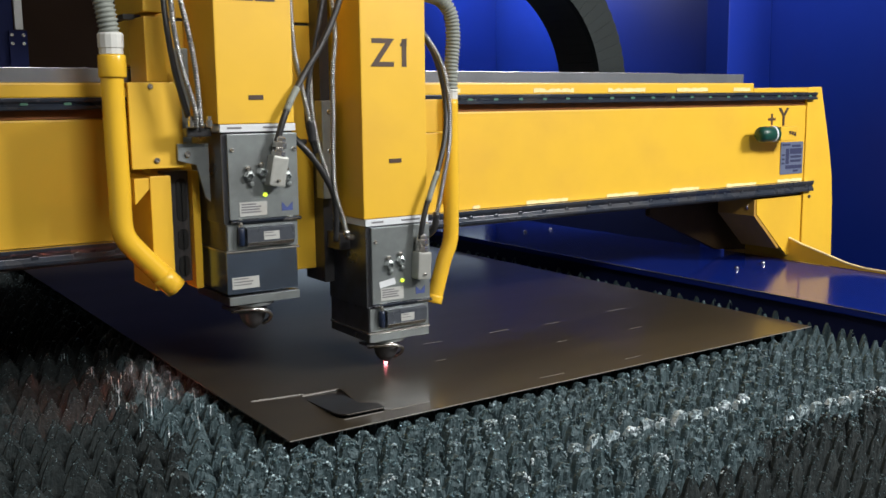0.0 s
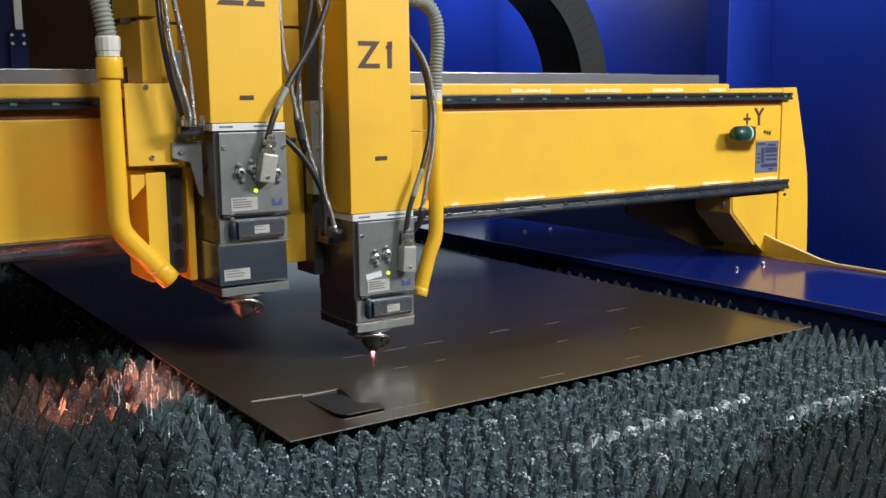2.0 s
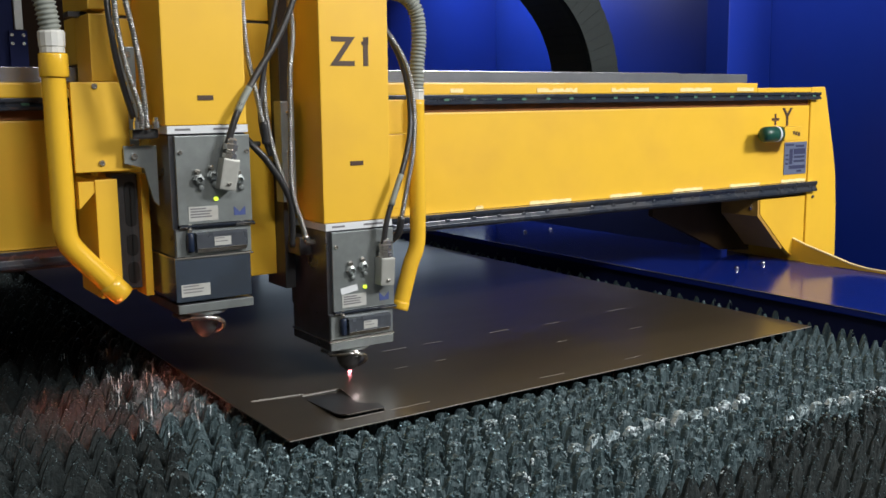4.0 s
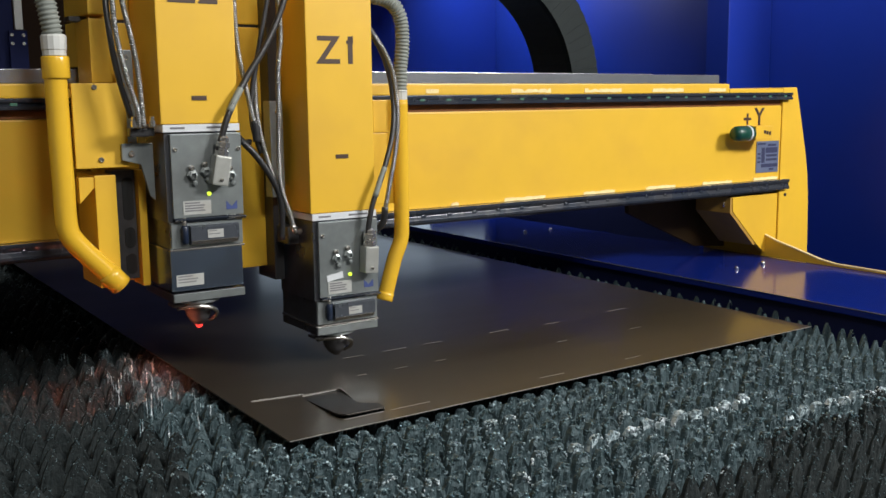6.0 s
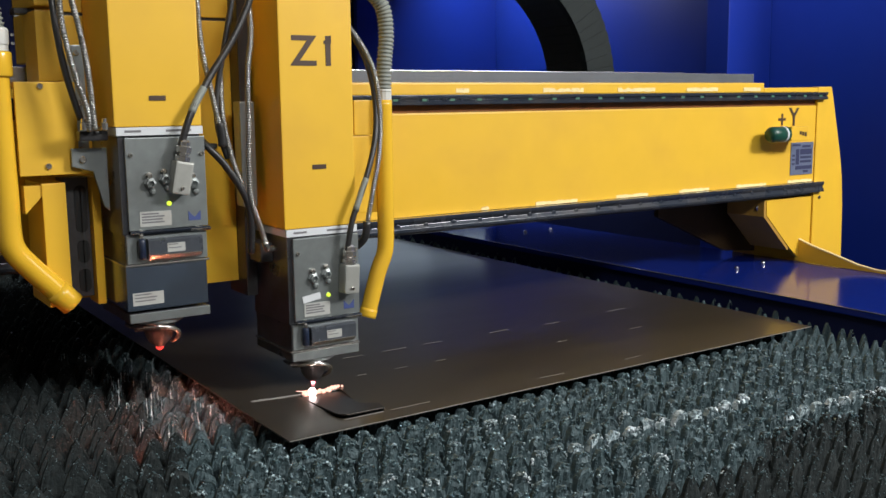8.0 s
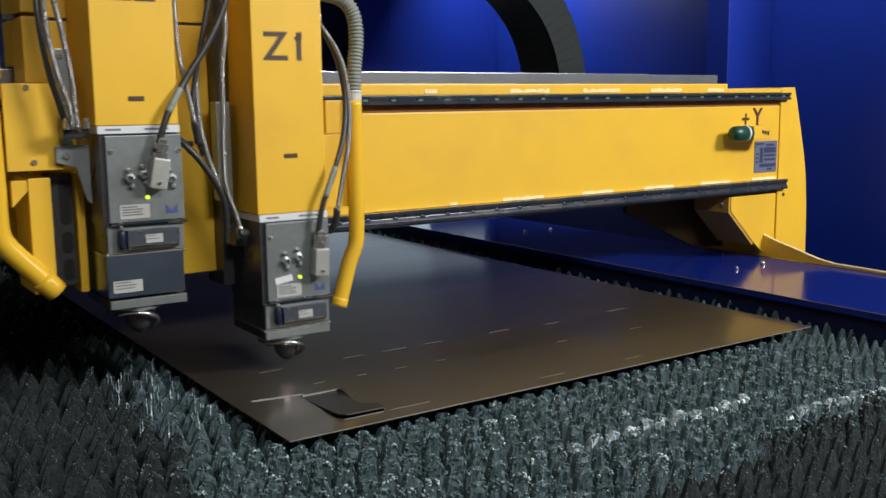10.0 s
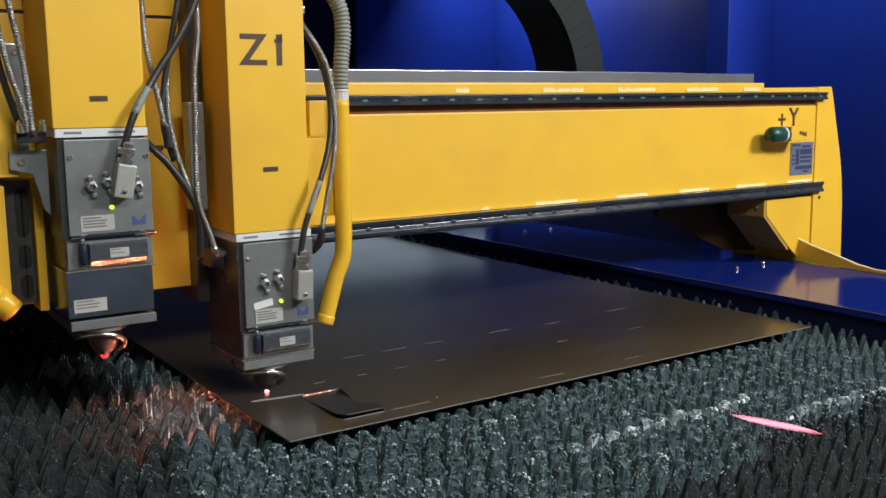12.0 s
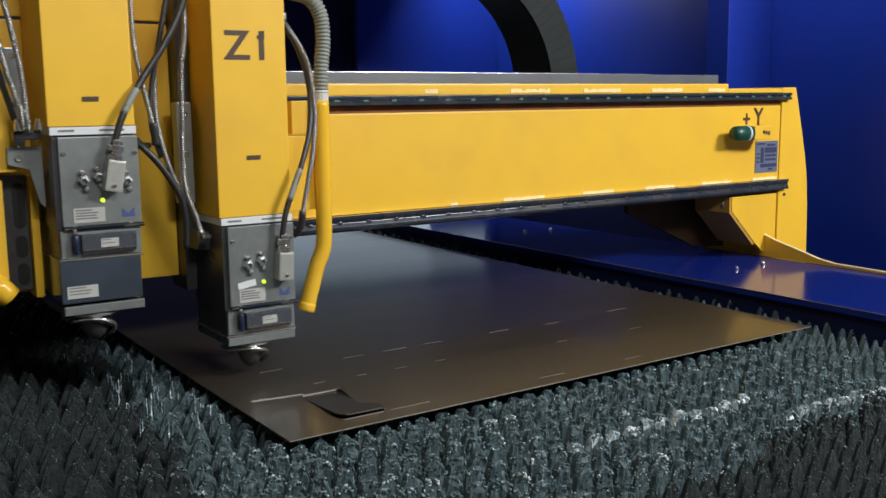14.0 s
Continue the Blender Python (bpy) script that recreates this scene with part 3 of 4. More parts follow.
    guard = part("guard", prism([(-0.52, 0.0415), (-0.013, 0.0415), *edge], 2.14, 2.146, 0, "x"), YELLOW, ob)
    part("guard_lip", prism([*[(a, b + 0.0005) for a, b in edge], *[(a, b + 0.0045) for a, b in edge[::-1]]], 2.1385, 2.150, 0, "x"), PALE_MARK, guard, "pale lip")
    # green end stop, its holder, the axis mark and the data plate
    stop = part("end_stop", lathe([(0.004, 0.0), (0.019, 0.004), (0.0245, 0.014), (0.0255, 0.03), (0.0255, 0.084)], pose(1.893, -0.078, 0.478, 0, 90, 0), 24), GREEN, ob, "dark green rubber end stop", True)
    part("ring", lathe([(0.0262, 0.0), (0.0262, 0.008)], pose(1.957, -0.078, 0.478, 0, 90, 0), 24), PAPER_WHITE, stop, "white ring", True)
    hold = part("holder", box(1.979, 2.068, -0.10, -0.031, 0.456, 0.501, 0.003), YELLOW, ob)
    for k in range(3):
        part("mark", box(2.020 + k * 0.013, 2.029 + k * 0.013, -0.1013, -0.1002, 0.476 - 0.003 * k, 0.487 - 0.002 * k, 0), LETTER, hold)
    text_mesh("axis_mark", "+", 0.075, LETTER, ob, pose(1.998, -0.0312, 0.497), weight=0.0011)
    text_mesh("axis_mark", "Y", 0.082, LETTER, ob, pose(2.056, -0.0312, 0.503), weight=0.0011)
    dp = part("data_plate", box(2.072, 2.19, -0.0325, -0.0304, 0.338, 0.446, 0.0006), PLATE, ob, "bluish metal data plate")
    for x0, x1, z0, z1 in ((2.078, 2.12, 0.434, 0.440), (2.098, 2.115, 0.372, 0.424), (2.12, 2.182, 0.405, 0.424), (2.122, 2.18, 0.392, 0.400), (2.122, 2.18, 0.378, 0.386), (2.098, 2.184, 0.356, 0.368), (2.078, 2.092, 0.372, 0.378), (2.078, 2.092, 0.386, 0.392), (2.078, 2.092, 0.400, 0.406), (2.13, 2.175, 0.428, 0.436), (2.14, 2.165, 0.345, 0.352)):
        part("print_bar", box(x0, x1, -0.0333, -0.0326, z0, z1, 0), PLATE_PRINT, dp)
    return ob

# ---------------------------------------------------------------- cutting heads (origin on the beam line, under the head)


def connector(ob, x, z, tilt):
    m = pose(x, 0, z, 0, tilt, 0)
    body = part("connector", box(-0.017, 0.017, -0.316, -0.2855, -0.034, 0.027, 0.004, m), PLUG, ob, "pale grey metal plug")
    part("gland", lathe([(0.0150, 0.0), (0.0150, 0.009), (0.0120, 0.011), (0.0120, 0.015), (0.0150, 0.017), (0.0150, 0.027), (0.0115, 0.029), (0.0115, 0.036), (0.0085, 0.040)], m @ pose(-0.002, -0.302, 0.027), 8), CHROME, body, "shiny cable gland")
    part("clamp_screw", lathe([(0.0035, 0.0), (0.0035, 0.004), (0.002, 0.005)], m @ pose(0.0, -0.316, -0.022) @ FRONT, 10), CHROME, body)


def label_plate(ob, x0, x1, z0, z1, y, mat, lines=4, tilt=0.0):
    m = pose((x0 + x1) / 2, y, (z0 + z1) / 2, 0, tilt, 0)
    w, h = (x1 - x0) / 2, (z1 - z0) / 2
    lab = part("label", box(-w, w, -0.0008, 0, -h, h, 0, m), mat, ob, "printed paper label")
    for k in range(lines):
        z = h * (0.7 - 1.5 * k / max(1, lines))
        part("print_bar", box(-w * 0.88, w * (0.55 if k % 2 else 0.2 + 0.12 * k), -0.0013, -0.0009, z - h * 0.1, z + h * 0.1, 0, m), PRINT, lab)


def head(name, label, base, extra, words, word_z, bar_z, sticker):
    """base: the lower edge of the housing; extra: height of the panel under the sensor."""
    ob = thing(name, label, "cutting head", "cutting heads")
    top = base + 0.19
    part("column", box(-0.081, 0.082, -0.28, -0.11, top, 1.35, 0.003), YELLOW, ob, "yellow square column")
    band = part("band", box(-0.079, 0.083, -0.2825, -0.11, base + 0.174, top - 0.001, 0.001), PAPER_WHITE, ob, "white strip under the column")
    for x0, x1 in ((-0.064, -0.034), (0.012, 0.060)):
        part("print_bar", box(x0, x1, -0.2831, -0.2826, base + 0.180, base + 0.184, 0), PRINT, band)
    body = part("housing", box(-0.076, 0.079, -0.276, -0.10, base - 0.008, base + 0.173, 0.002), STEEL_SIDE, ob, "reflective steel housing, its side shade put into the colour")
    cover = part("cover", box(-0.066, 0.084, -0.2845, -0.2765, base, base + 0.170, 0.0015), STEEL, ob, "grey steel front cover")
    for x, z in ((-0.057, base + 0.139), (0.077, base + 0.137), (-0.045, base - 0.003), (0.062, base - 0.004)):
        screw("screw", x, -0.2845, z, 0.0045, cover)
    for x, z in ((-0.024, base + 0.086), (0.006 if sticker else 0.004, base + 0.092), (0.058, base + 0.082)):
        port = part("port", lathe([(0.012, 0.0), (0.012, 0.004), (0.0095, 0.005), (0.0095, 0.010), (0.006, 0.011), (0.005, 0.004), (0.0001, 0.004)], pose(x, -0.2846, z) @ FRONT, 6), STEEL, cover, "metal screw socket")
        part("nut", lathe([(0.006, 0), (0.006, 0.006), (0.003, 0.008)], pose(x + 0.004, -0.2846, z - 0.016) @ FRONT, 8), STEEL, port)
        part("nut", lathe([(0.006, 0), (0.006, 0.006), (0.003, 0.008)], pose(x - 0.002, -0.2846, z + 0.015) @ FRONT, 8), CHROME, port)
    connector(cover, 0.052 if sticker else 0.030, base + 0.083 if sticker else base + 0.098, 3 if sticker else 11)
    part("led", lathe([(0.0043, 0.0), (0.0043, 0.003), (0.0025, 0.0045)], pose(0.010, -0.2846, base + 0.047) @ FRONT, 14), LED, cover, "lit yellow-green lamp")
    label_plate(cover, -0.046, 0.013, base + 0.006, base + 0.034, -0.2848, PAPER)
    if sticker:
        label_plate(cover, -0.049, -0.008, base + 0.038, base + 0.052, -0.2849, PAPER_WHITE, 0, -9)
    part("emblem", prism([(0.046, base + 0.012), (0.070, base + 0.012), (0.070, base + 0.030), (0.058, base + 0.018), (0.046, base + 0.030)], -0.2853, -0.2847), LOGO, cover, "blue emblem")
    # sensor module
    low = base - 0.063
    sens = part("sensor_block", box(-0.073, 0.081, -0.276, -0.10, low, base - 0.0085, 0.002), STEEL_SIDE, ob, "reflective sensor block, its side shade put into the colour")
    part("face_plate", box(-0.071, 0.082, -0.2795, -0.2762, low + 0.001, base - 0.010, 0.001), STEEL, sens, "grey steel face plate")
    part("window_box", prism([(-0.2797, low + 0.008), (-0.289, low + 0.008), (-0.296, low + 0.016), (-0.296, low + 0.044), (-0.292, low + 0.047), (-0.2797, low + 0.047)], -0.036, 0.068, 0.0008, "x"), SENSOR_BLUE, sens, "bluish raised sensor cover")
    part("window_chamfer", prism([(-0.2893, low + 0.0075), (-0.2967, low + 0.0160), (-0.2963, low + 0.0164), (-0.2889, low + 0.0079)], -0.034, 0.066, 0, "x"), CHROME, sens, "polished lower edge of the sensor cover")
    knob = part("side_knob", lathe([(0.005, 0.0), (0.0072, 0.004), (0.0072, 0.034), (0.005, 0.038)], pose(-0.046, -0.288, low + 0.010), 16), BLUE_PLASTIC, sens, "dark blue knob", True)
    part("knob_cap", lathe([(0.0045, 0.0), (0.0045, 0.006), (0.003, 0.008)], pose(-0.046, -0.288, low + 0.0485), 10), CHROME, knob)
    bar = part("hinge_bar", prism([(-0.2800, base - 0.0085), (-0.2850, base - 0.0085), (-0.2895, base - 0.0040), (-0.2895, base - 0.0010), (-0.2800, base - 0.0010)], -0.064, 0.086, 0.0006, "x"), RAIL, sens, "black hinge bar")
    for x0, x1 in ((-0.066, -0.050), (0.048, 0.088)):
        part("bar_end", prism([(-0.2853, base - 0.0090), (-0.2902, base - 0.0041), (-0.2898, base - 0.0037), (-0.2849, base - 0.0086)], x0, x1, 0, "x"), CHROME, bar, "polished end of the hinge bar")
    label_plate(sens, -0.001, 0.033, low + 0.020, low + 0.037, -0.2962, PAPER, 2)
    part("lip", box(-0.077, 0.084, -0.283, -0.10, low - 0.0045, low - 0.0005, 0.001), CHROME, ob)
    if extra:
        panel = part("lower_panel", box(-0.076, 0.079, -0.280, -0.10, low - extra, low - 0.005, 0.002), STEEL_PANEL, ob, "steel lower panel tinted with its blue reflection")
        label_plate(panel, -0.066, -0.008, low - extra + 0.010, low - extra + 0.034, -0.2803, PAPER, 3)
    foot = low - extra - 0.005
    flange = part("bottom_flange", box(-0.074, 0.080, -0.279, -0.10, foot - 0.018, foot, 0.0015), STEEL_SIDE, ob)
    part("flange_strip", box(-0.073, 0.081, -0.2825, -0.2792, foot - 0.0175, foot - 0.0005, 0.0012), STEEL, flange, "pale steel front strip")
    # nozzle
    nz = foot - 0.018
    m = pose(-0.006, -0.2336, nz - 0.001)
    noz = part("nozzle", lathe([(0.028, 0.0), (0.028, -0.014), (0.031, -0.016), (0.031, -0.026), (0.027, -0.030), (0.025, -0.040), (0.019, -0.050), (0.012, -0.056), (0.0075, -0.060)], m, 28), STEEL_DARK, ob, "dark stepped cutting nozzle", True)
    part("flange_disc", lathe([(0.044, 0.0), (0.046, -0.002), (0.046, -0.006), (0.043, -0.008)], m, 32), STEEL, noz, "pale steel disc")
    bm = tube([(-0.043, 0.004, -0.022), (-0.032, -0.022, -0.015), (-0.010, -0.038, -0.013), (0.014, -0.037, -0.019), (0.031, -0.024, -0.031), (0.035, -0.006, -0.046), (0.029, 0.012, -0.056)], 0.0044, sides=10)
    bm.transform(m)
    part("sensor_wire", bm, CHROME, noz, "bright bent sensor wire", True)
    part("sensor_arm", box(-0.066, -0.035, -0.252, -0.215, nz - 0.016, nz - 0.009, 0.003), STEEL_DARK, noz)
    part("tip", lathe([(0.012, 0.0), (0.012, -0.004), (0.006, -0.009)], pose(-0.006, -0.2336, nz - 0.053), 16), CHROME, noz, "bright nozzle tip", True)
    # lettering
    text_mesh("lettering", words, 0.083, LETTER, ob, pose(-0.056, -0.2804, word_z), stretch=1.06, weight=0.0014, space=1.1)
    part("mark_bar", box(-0.0155, 0.0155, -0.2815, -0.2802, bar_z - 0.0045, bar_z + 0.0045, 0), LETTER, ob)
    return ob


def head_one():
    ob = head("cutting_head", "yellow laser cutting head with grey steel housing, lowered to the sheet", 0.154, 0.0, "Z1", 0.672, 0.468, True)
    part("lettering", prism([(0.0175, 0.714), (0.0175, 0.720), (0.0255, 0.7235), (0.0305, 0.731), (0.0345, 0.731), (0.0345, 0.714)], -0.281, -0.2803), LETTER, ob)
    # plug cable and braided hoses that hang beside the column
    part("plug_cable", tube([(0.046, -0.30, 0.27), (0.05, -0.305, 0.31), (0.062, -0.305, 0.36), (0.098, -0.30, 0.44), (0.130, -0.285, 0.52), (0.141, -0.27, 0.60), (0.128, -0.26, 0.68), (0.095, -0.25, 0.75), (0.06, -0.2, 0.85)], 0.0062), RUBBER, ob, "black plug cable", True)
    part("cable_sleeve", tube([(0.068, -0.306, 0.375), (0.082, -0.303, 0.407), (0.098, -0.300, 0.44)], 0.0066), HOSE, ob, "grey cable marker sleeve", True)
    part("braided_hose", tube([(0.060, -0.2, 0.82), (0.10, -0.25, 0.745), (0.136, -0.27, 0.67), (0.146, -0.28, 0.58), (0.139, -0.285, 0.49), (0.125, -0.28, 0.41), (0.115, -0.27, 0.34)], 0.0062, 0.25, 0.005), BRAID, ob, "braided steel hose", True)
    part("hose_boot", tube([(0.115, -0.27, 0.345), (0.112, -0.265, 0.31), (0.10, -0.25, 0.29)], 0.008), RUBBER, ob, "black hose boot", True)
    part("side_hose", tube([(-0.12, -0.22, 0.86), (-0.125, -0.25, 0.74), (-0.143, -0.27, 0.66), (-0.150, -0.28, 0.56), (-0.153, -0.28, 0.46), (-0.148, -0.28, 0.40), (-0.128, -0.27, 0.35), (-0.116, -0.262, 0.315)], 0.0062, 0.25, 0.005), BRAID, ob, "braided steel hose", True)
    part("elbow", tube([(-0.118, -0.265, 0.322), (-0.112, -0.262, 0.307), (-0.09, -0.245, 0.303)], 0.0068), CHROME, ob, "shiny hose elbow", True)
    part("side_bracket", box(-0.105, -0.077, -0.21, -0.12, 0.27, 0.31, 0.004), STEEL_DARK, ob)
    screw("screw", -0.095, -0.112, 0.66, 0.006, ob)
    part("side_fitting", lathe([(0.01, 0), (0.01, 0.012), (0.006, 0.014), (0.006, 0.022)], pose(0.083, -0.24, 0.305, 0, 90, 0), 10), STEEL_DARK, ob)
    return ob


def head_two():
    ob = head("cutting_head", "yellow laser cutting head with grey steel housing, raised above the sheet", 0.366, 0.088, "Z2", 0.796, 0.6075, False)
    part("plug_cable", tube([(0.026, -0.30, 0.49), (0.033, -0.302, 0.52), (0.056, -0.30, 0.58), (0.10, -0.285, 0.645), (0.150, -0.28, 0.715), (0.19, -0.275, 0.79), (0.22, -0.27, 0.88)], 0.0068), RUBBER, ob, "thick black plug cable", True)
    part("cable_sleeve", tube([(0.056, -0.30, 0.58), (0.070, -0.295, 0.603), (0.086, -0.290, 0.626)], 0.0072), HOSE, ob, "grey cable marker sleeve", True)
    for pts, r in (([(0.094, -0.25, 0.86), (0.095, -0.26, 0.715), (0.106, -0.27, 0.63), (0.117, -0.28, 0.555)], 0.0060),
                   ([(0.135, -0.25, 0.66), (0.128, -0.27, 0.576), (0.136, -0.275, 0.515), (0.150, -0.275, 0.465), (0.170, -0.27, 0.42)], 0.0060)):
        part("braided_hose", tube(pts, r, 0.25, 0.005), BRAID, ob, "braided steel hose", True)
    part("side_cable", tube([(0.088, -0.25, 0.53), (0.10, -0.27, 0.51), (0.13, -0.275, 0.474), (0.168, -0.275, 0.41), (0.178, -0.27, 0.36), (0.18, -0.26, 0.30)], 0.0068), RUBBER, ob, "black cable", True)
    part("hose_boot", tube([(0.117, -0.28, 0.56), (0.121, -0.28, 0.54), (0.122, -0.28, 0.515)], 0.0085), RUBBER, ob, "", True)
    part("side_fitting", lathe([(0.008, 0), (0.008, 0.01), (0.0055, 0.012), (0.0055, 0.034)], pose(0.083, -0.26, 0.515, 0, 90, 0), 10), STEEL_DARK, ob)
    part("loop_cable", tube([(0.17, -0.26, 0.83), (0.145, -0.26, 0.72), (0.124, -0.26, 0.62), (0.12, -0.265, 0.55), (0.135, -0.27, 0.49)], 0.0055), RUBBER, ob, "black cable", True)
    # pair of hoses at the outer side
    for pts in ([(-0.158, -0.25, 0.86), (-0.160, -0.27, 0.794), (-0.159, -0.28, 0.731), (-0.145, -0.28, 0.656), (-0.127, -0.28, 0.59), (-0.122, -0.275, 0.55)],
                [(-0.139, -0.25, 0.86), (-0.141, -0.27, 0.795), (-0.132, -0.28, 0.732), (-0.121, -0.28, 0.656), (-0.115, -0.28, 0.552)]):
        part("braided_hose", tube(pts, 0.006, 0.25, 0.005), BRAID, ob, "braided steel hose", True)
    part("side_cable", tube([(-0.165, -0.24, 0.86), (-0.168, -0.26, 0.76), (-0.157, -0.265, 0.66), (-0.135, -0.265, 0.57)], 0.0058), RUBBER, ob, "black cable", True)
    fit = part("hose_block", box(-0.138, -0.088, -0.262, -0.238, 0.532, 0.550, 0.004), RUBBER, ob)
    for x in (-0.132, -0.116, -0.096):
        part("fitting", lathe([(0.0065, 0), (0.0065, 0.012), (0.0045, 0.014), (0.0045, 0.02)], pose(x, -0.272, 0.552), 8), CHROME, fit)
    part("side_bracket", prism([(-0.145, 0.518), (-0.082, 0.518), (-0.082, 0.40), (-0.092, 0.41), (-0.108, 0.475), (-0.145, 0.485)], -0.225, -0.218, 0.001), STEEL, ob, "grey steel bracket")
    screw("screw", -0.126, -0.2255, 0.497, 0.0065, ob)
    return ob


def carriage_two():
    """Carriage, guard plate and suction pipe beside the raised head."""
    ob = thing("head_carriage", "yellow head carriage with a bent suction pipe and guard plate", "carriage", "head carriages")
    part("back_block", box(-0.165, 0.215, -0.105, -0.055, 0.218, 0.765, 0.003), YELLOW, ob)
    part("upper_block", box(-0.165, 0.215, -0.105, -0.055, 0.771, 1.35, 0.003), YELLOW, ob)
    part("side_block", box(-0.178, -0.136, -0.16, -0.055, 0.64, 0.768, 0.003), YELLOW, ob)
    part("rear_block", box(-0.178, -0.136, -0.0545, 0.03, 0.676, 0.768, 0.003), YELLOW, ob)
    part("side_block_upper", box(-0.178, -0.136, -0.16, 0.03, 0.776, 1.35, 0.003), YELLOW, ob)
    part("joint", box(-0.20, 0.21, -0.10, -0.06, 0.7655, 0.7755, 0), RUBBER, ob)
    part("post", box(-0.195, -0.153, -0.198, -0.056, 0.225, 0.455, 0.002), YELLOW, ob)
    part("post", box(-0.10, -0.084, -0.17, -0.108, 0.215, 0.46, 0.002), YELLOW, ob)
    slot = part("slotted_plate", box(-0.150, -0.101, -0.15, -0.108, 0.23, 0.46, 0.001), STEEL_DARK, ob, "dark slotted plate")
    for z, h in ((0.262, 0.022), (0.318, 0.022), (0.40, 0.045)):
        outline = rounded([(-0.128, z - h, 0.012), (-0.106, z - h, 0.012), (-0.106, z + h, 0.012), (-0.128, z + h, 0.012)])
        part("slot_hole", prism(outline, -0.1525, -0.1502), CHAIN_IN, slot, "dark slot")
    strip = part("back_strip", box(-0.136, -0.106, -0.200, -0.193, 0.50, 0.705, 0.002), STEEL, ob, "grey steel strip behind the hoses")
    for z in (0.69, 0.60, 0.515):
        screw("screw", -0.120, -0.200, z, 0.0055, strip)
    part("gusset", prism([(-0.225, 0.452), (-0.175, 0.452), (-0.225, 0.40)], -0.195, -0.17, 0.001), YELLOW, ob)
    plate = part("guard_plate", box(-0.232, -0.128, -0.212, -0.200, 0.471, 0.638, 0.0015), YELLOW, ob)
    part("guard_top", box(-0.232, -0.128, -0.1995, -0.10, 0.628, 0.638, 0.001), YELLOW, ob)
    for x, z in ((-0.189, 0.63), (-0.183, 0.487)):
        screw("bolt", x, -0.212, z, 0.006, plate)
    pipe = part("suction_pipe", tube([(-0.257, -0.2, 0.66), (-0.257, -0.2, 0.55), (-0.256, -0.2, 0.44), (-0.2555, -0.2, 0.365), (-0.248, -0.2, 0.335), (-0.225, -0.2, 0.305), (-0.20, -0.2, 0.277), (-0.165, -0.2, 0.238)], 0.0215, sides=20), YELLOW_PIPE, ob, "glossy yellow bent pipe", True)
    part("pipe_end", tube([(-0.183, -0.2, 0.258), (-0.155, -0.2, 0.227)], 0.0232, sides=20, steps=3), YELLOW_PIPE, pipe, "", True)
    part("collar", lathe([(0.025, 0.0), (0.0262, 0.003), (0.0262, 0.040), (0.025, 0.043)], pose(-0.2555, -0.2, 0.647), 24), YELLOW_PIPE, pipe, "", True)
    part("hose_coupling", lathe([(0.0225, 0.0), (0.0225, 0.010), (0.024, 0.012), (0.0245, 0.036), (0.022, 0.040)], pose(-0.256, -0.2, 0.691), 14), HOSE_CAP, ob, "pale grey hose coupling")
    part("corrugated_hose", tube([(-0.256, -0.2, 0.728), (-0.264, -0.2, 0.78), (-0.272, -0.19, 0.84), (-0.275, -0.17, 0.95)], 0.0205, 0.22, 0.0085, sides=18), HOSE, ob, "grey corrugated suction hose", True)
    return ob


def carriage_one():
    ob = thing("head_carriage", "yellow head carriage with a short suction pipe and grey hose", "carriage", "head carriages")
    part("back_block", box(-0.085, 0.135, -0.105, -0.055, 0.30, 1.35, 0.003), YELLOW, ob)
    part("dark_rail", box(-0.112, -0.088, -0.15, -0.055, 0.19, 1.3, 0.002), RUBBER, ob, "black guide rail")
    cover = part("grey_cover", box(-0.130, -0.098, -0.19, -0.155, 0.385, 0.60, 0.004), STEEL, ob, "grey steel cover strip")
    for z in (0.575, 0.49, 0.41):
        screw("screw", -0.113, -0.190, z, 0.0055, cover)
    part("step_plate", box(0.134, 0.20, -0.19, -0.055, 0.525, 0.60, 0.002), YELLOW, ob)
    part("side_plate", box(0.10, 0.19, -0.19, -0.15, 0.352, 0.522, 0.002), YELLOW, ob)
    pipe = part("suction_pipe", tube([(0.203, -0.2, 0.60), (0.203, -0.2, 0.48), (0.203, -0.2, 0.36), (0.202, -0.2, 0.285), (0.197, -0.2, 0.255), (0.182, -0.2, 0.222), (0.166, -0.2, 0.172), (0.150, -0.2, 0.120)], 0.0185, sides=20), YELLOW_PIPE, ob, "glossy yellow bent pipe", True)
    part("pipe_end", tube([(0.1555, -0.2, 0.137), (0.1495, -0.2, 0.118)], 0.0196, sides=20, steps=3), YELLOW_PIPE, pipe, "", True)
    part("hose_coupling", lathe([(0.0165, 0.0), (0.0165, 0.008), (0.0175, 0.010), (0.0175, 0.030), (0.016, 0.033)], pose(0.2035, -0.2, 0.59), 14), HOSE_CAP, ob, "pale grey hose coupling")
    part("corrugated_hose", tube([(0.2035, -0.2, 0.618), (0.207, -0.2, 0.68), (0.213, -0.2, 0.74), (0.206, -0.2, 0.795), (0.178, -0.2, 0.828), (0.13, -0.2, 0.838), (0.07, -0.17, 0.85)], 0.0185, 0.22, 0.0085, sides=18), HOSE, ob, "grey corrugated suction hose", True)
    part("hose_bracket", box(0.10, 0.115, -0.22, -0.19, 0.775, 0.79, 0.002), CHROME, ob)
    return ob


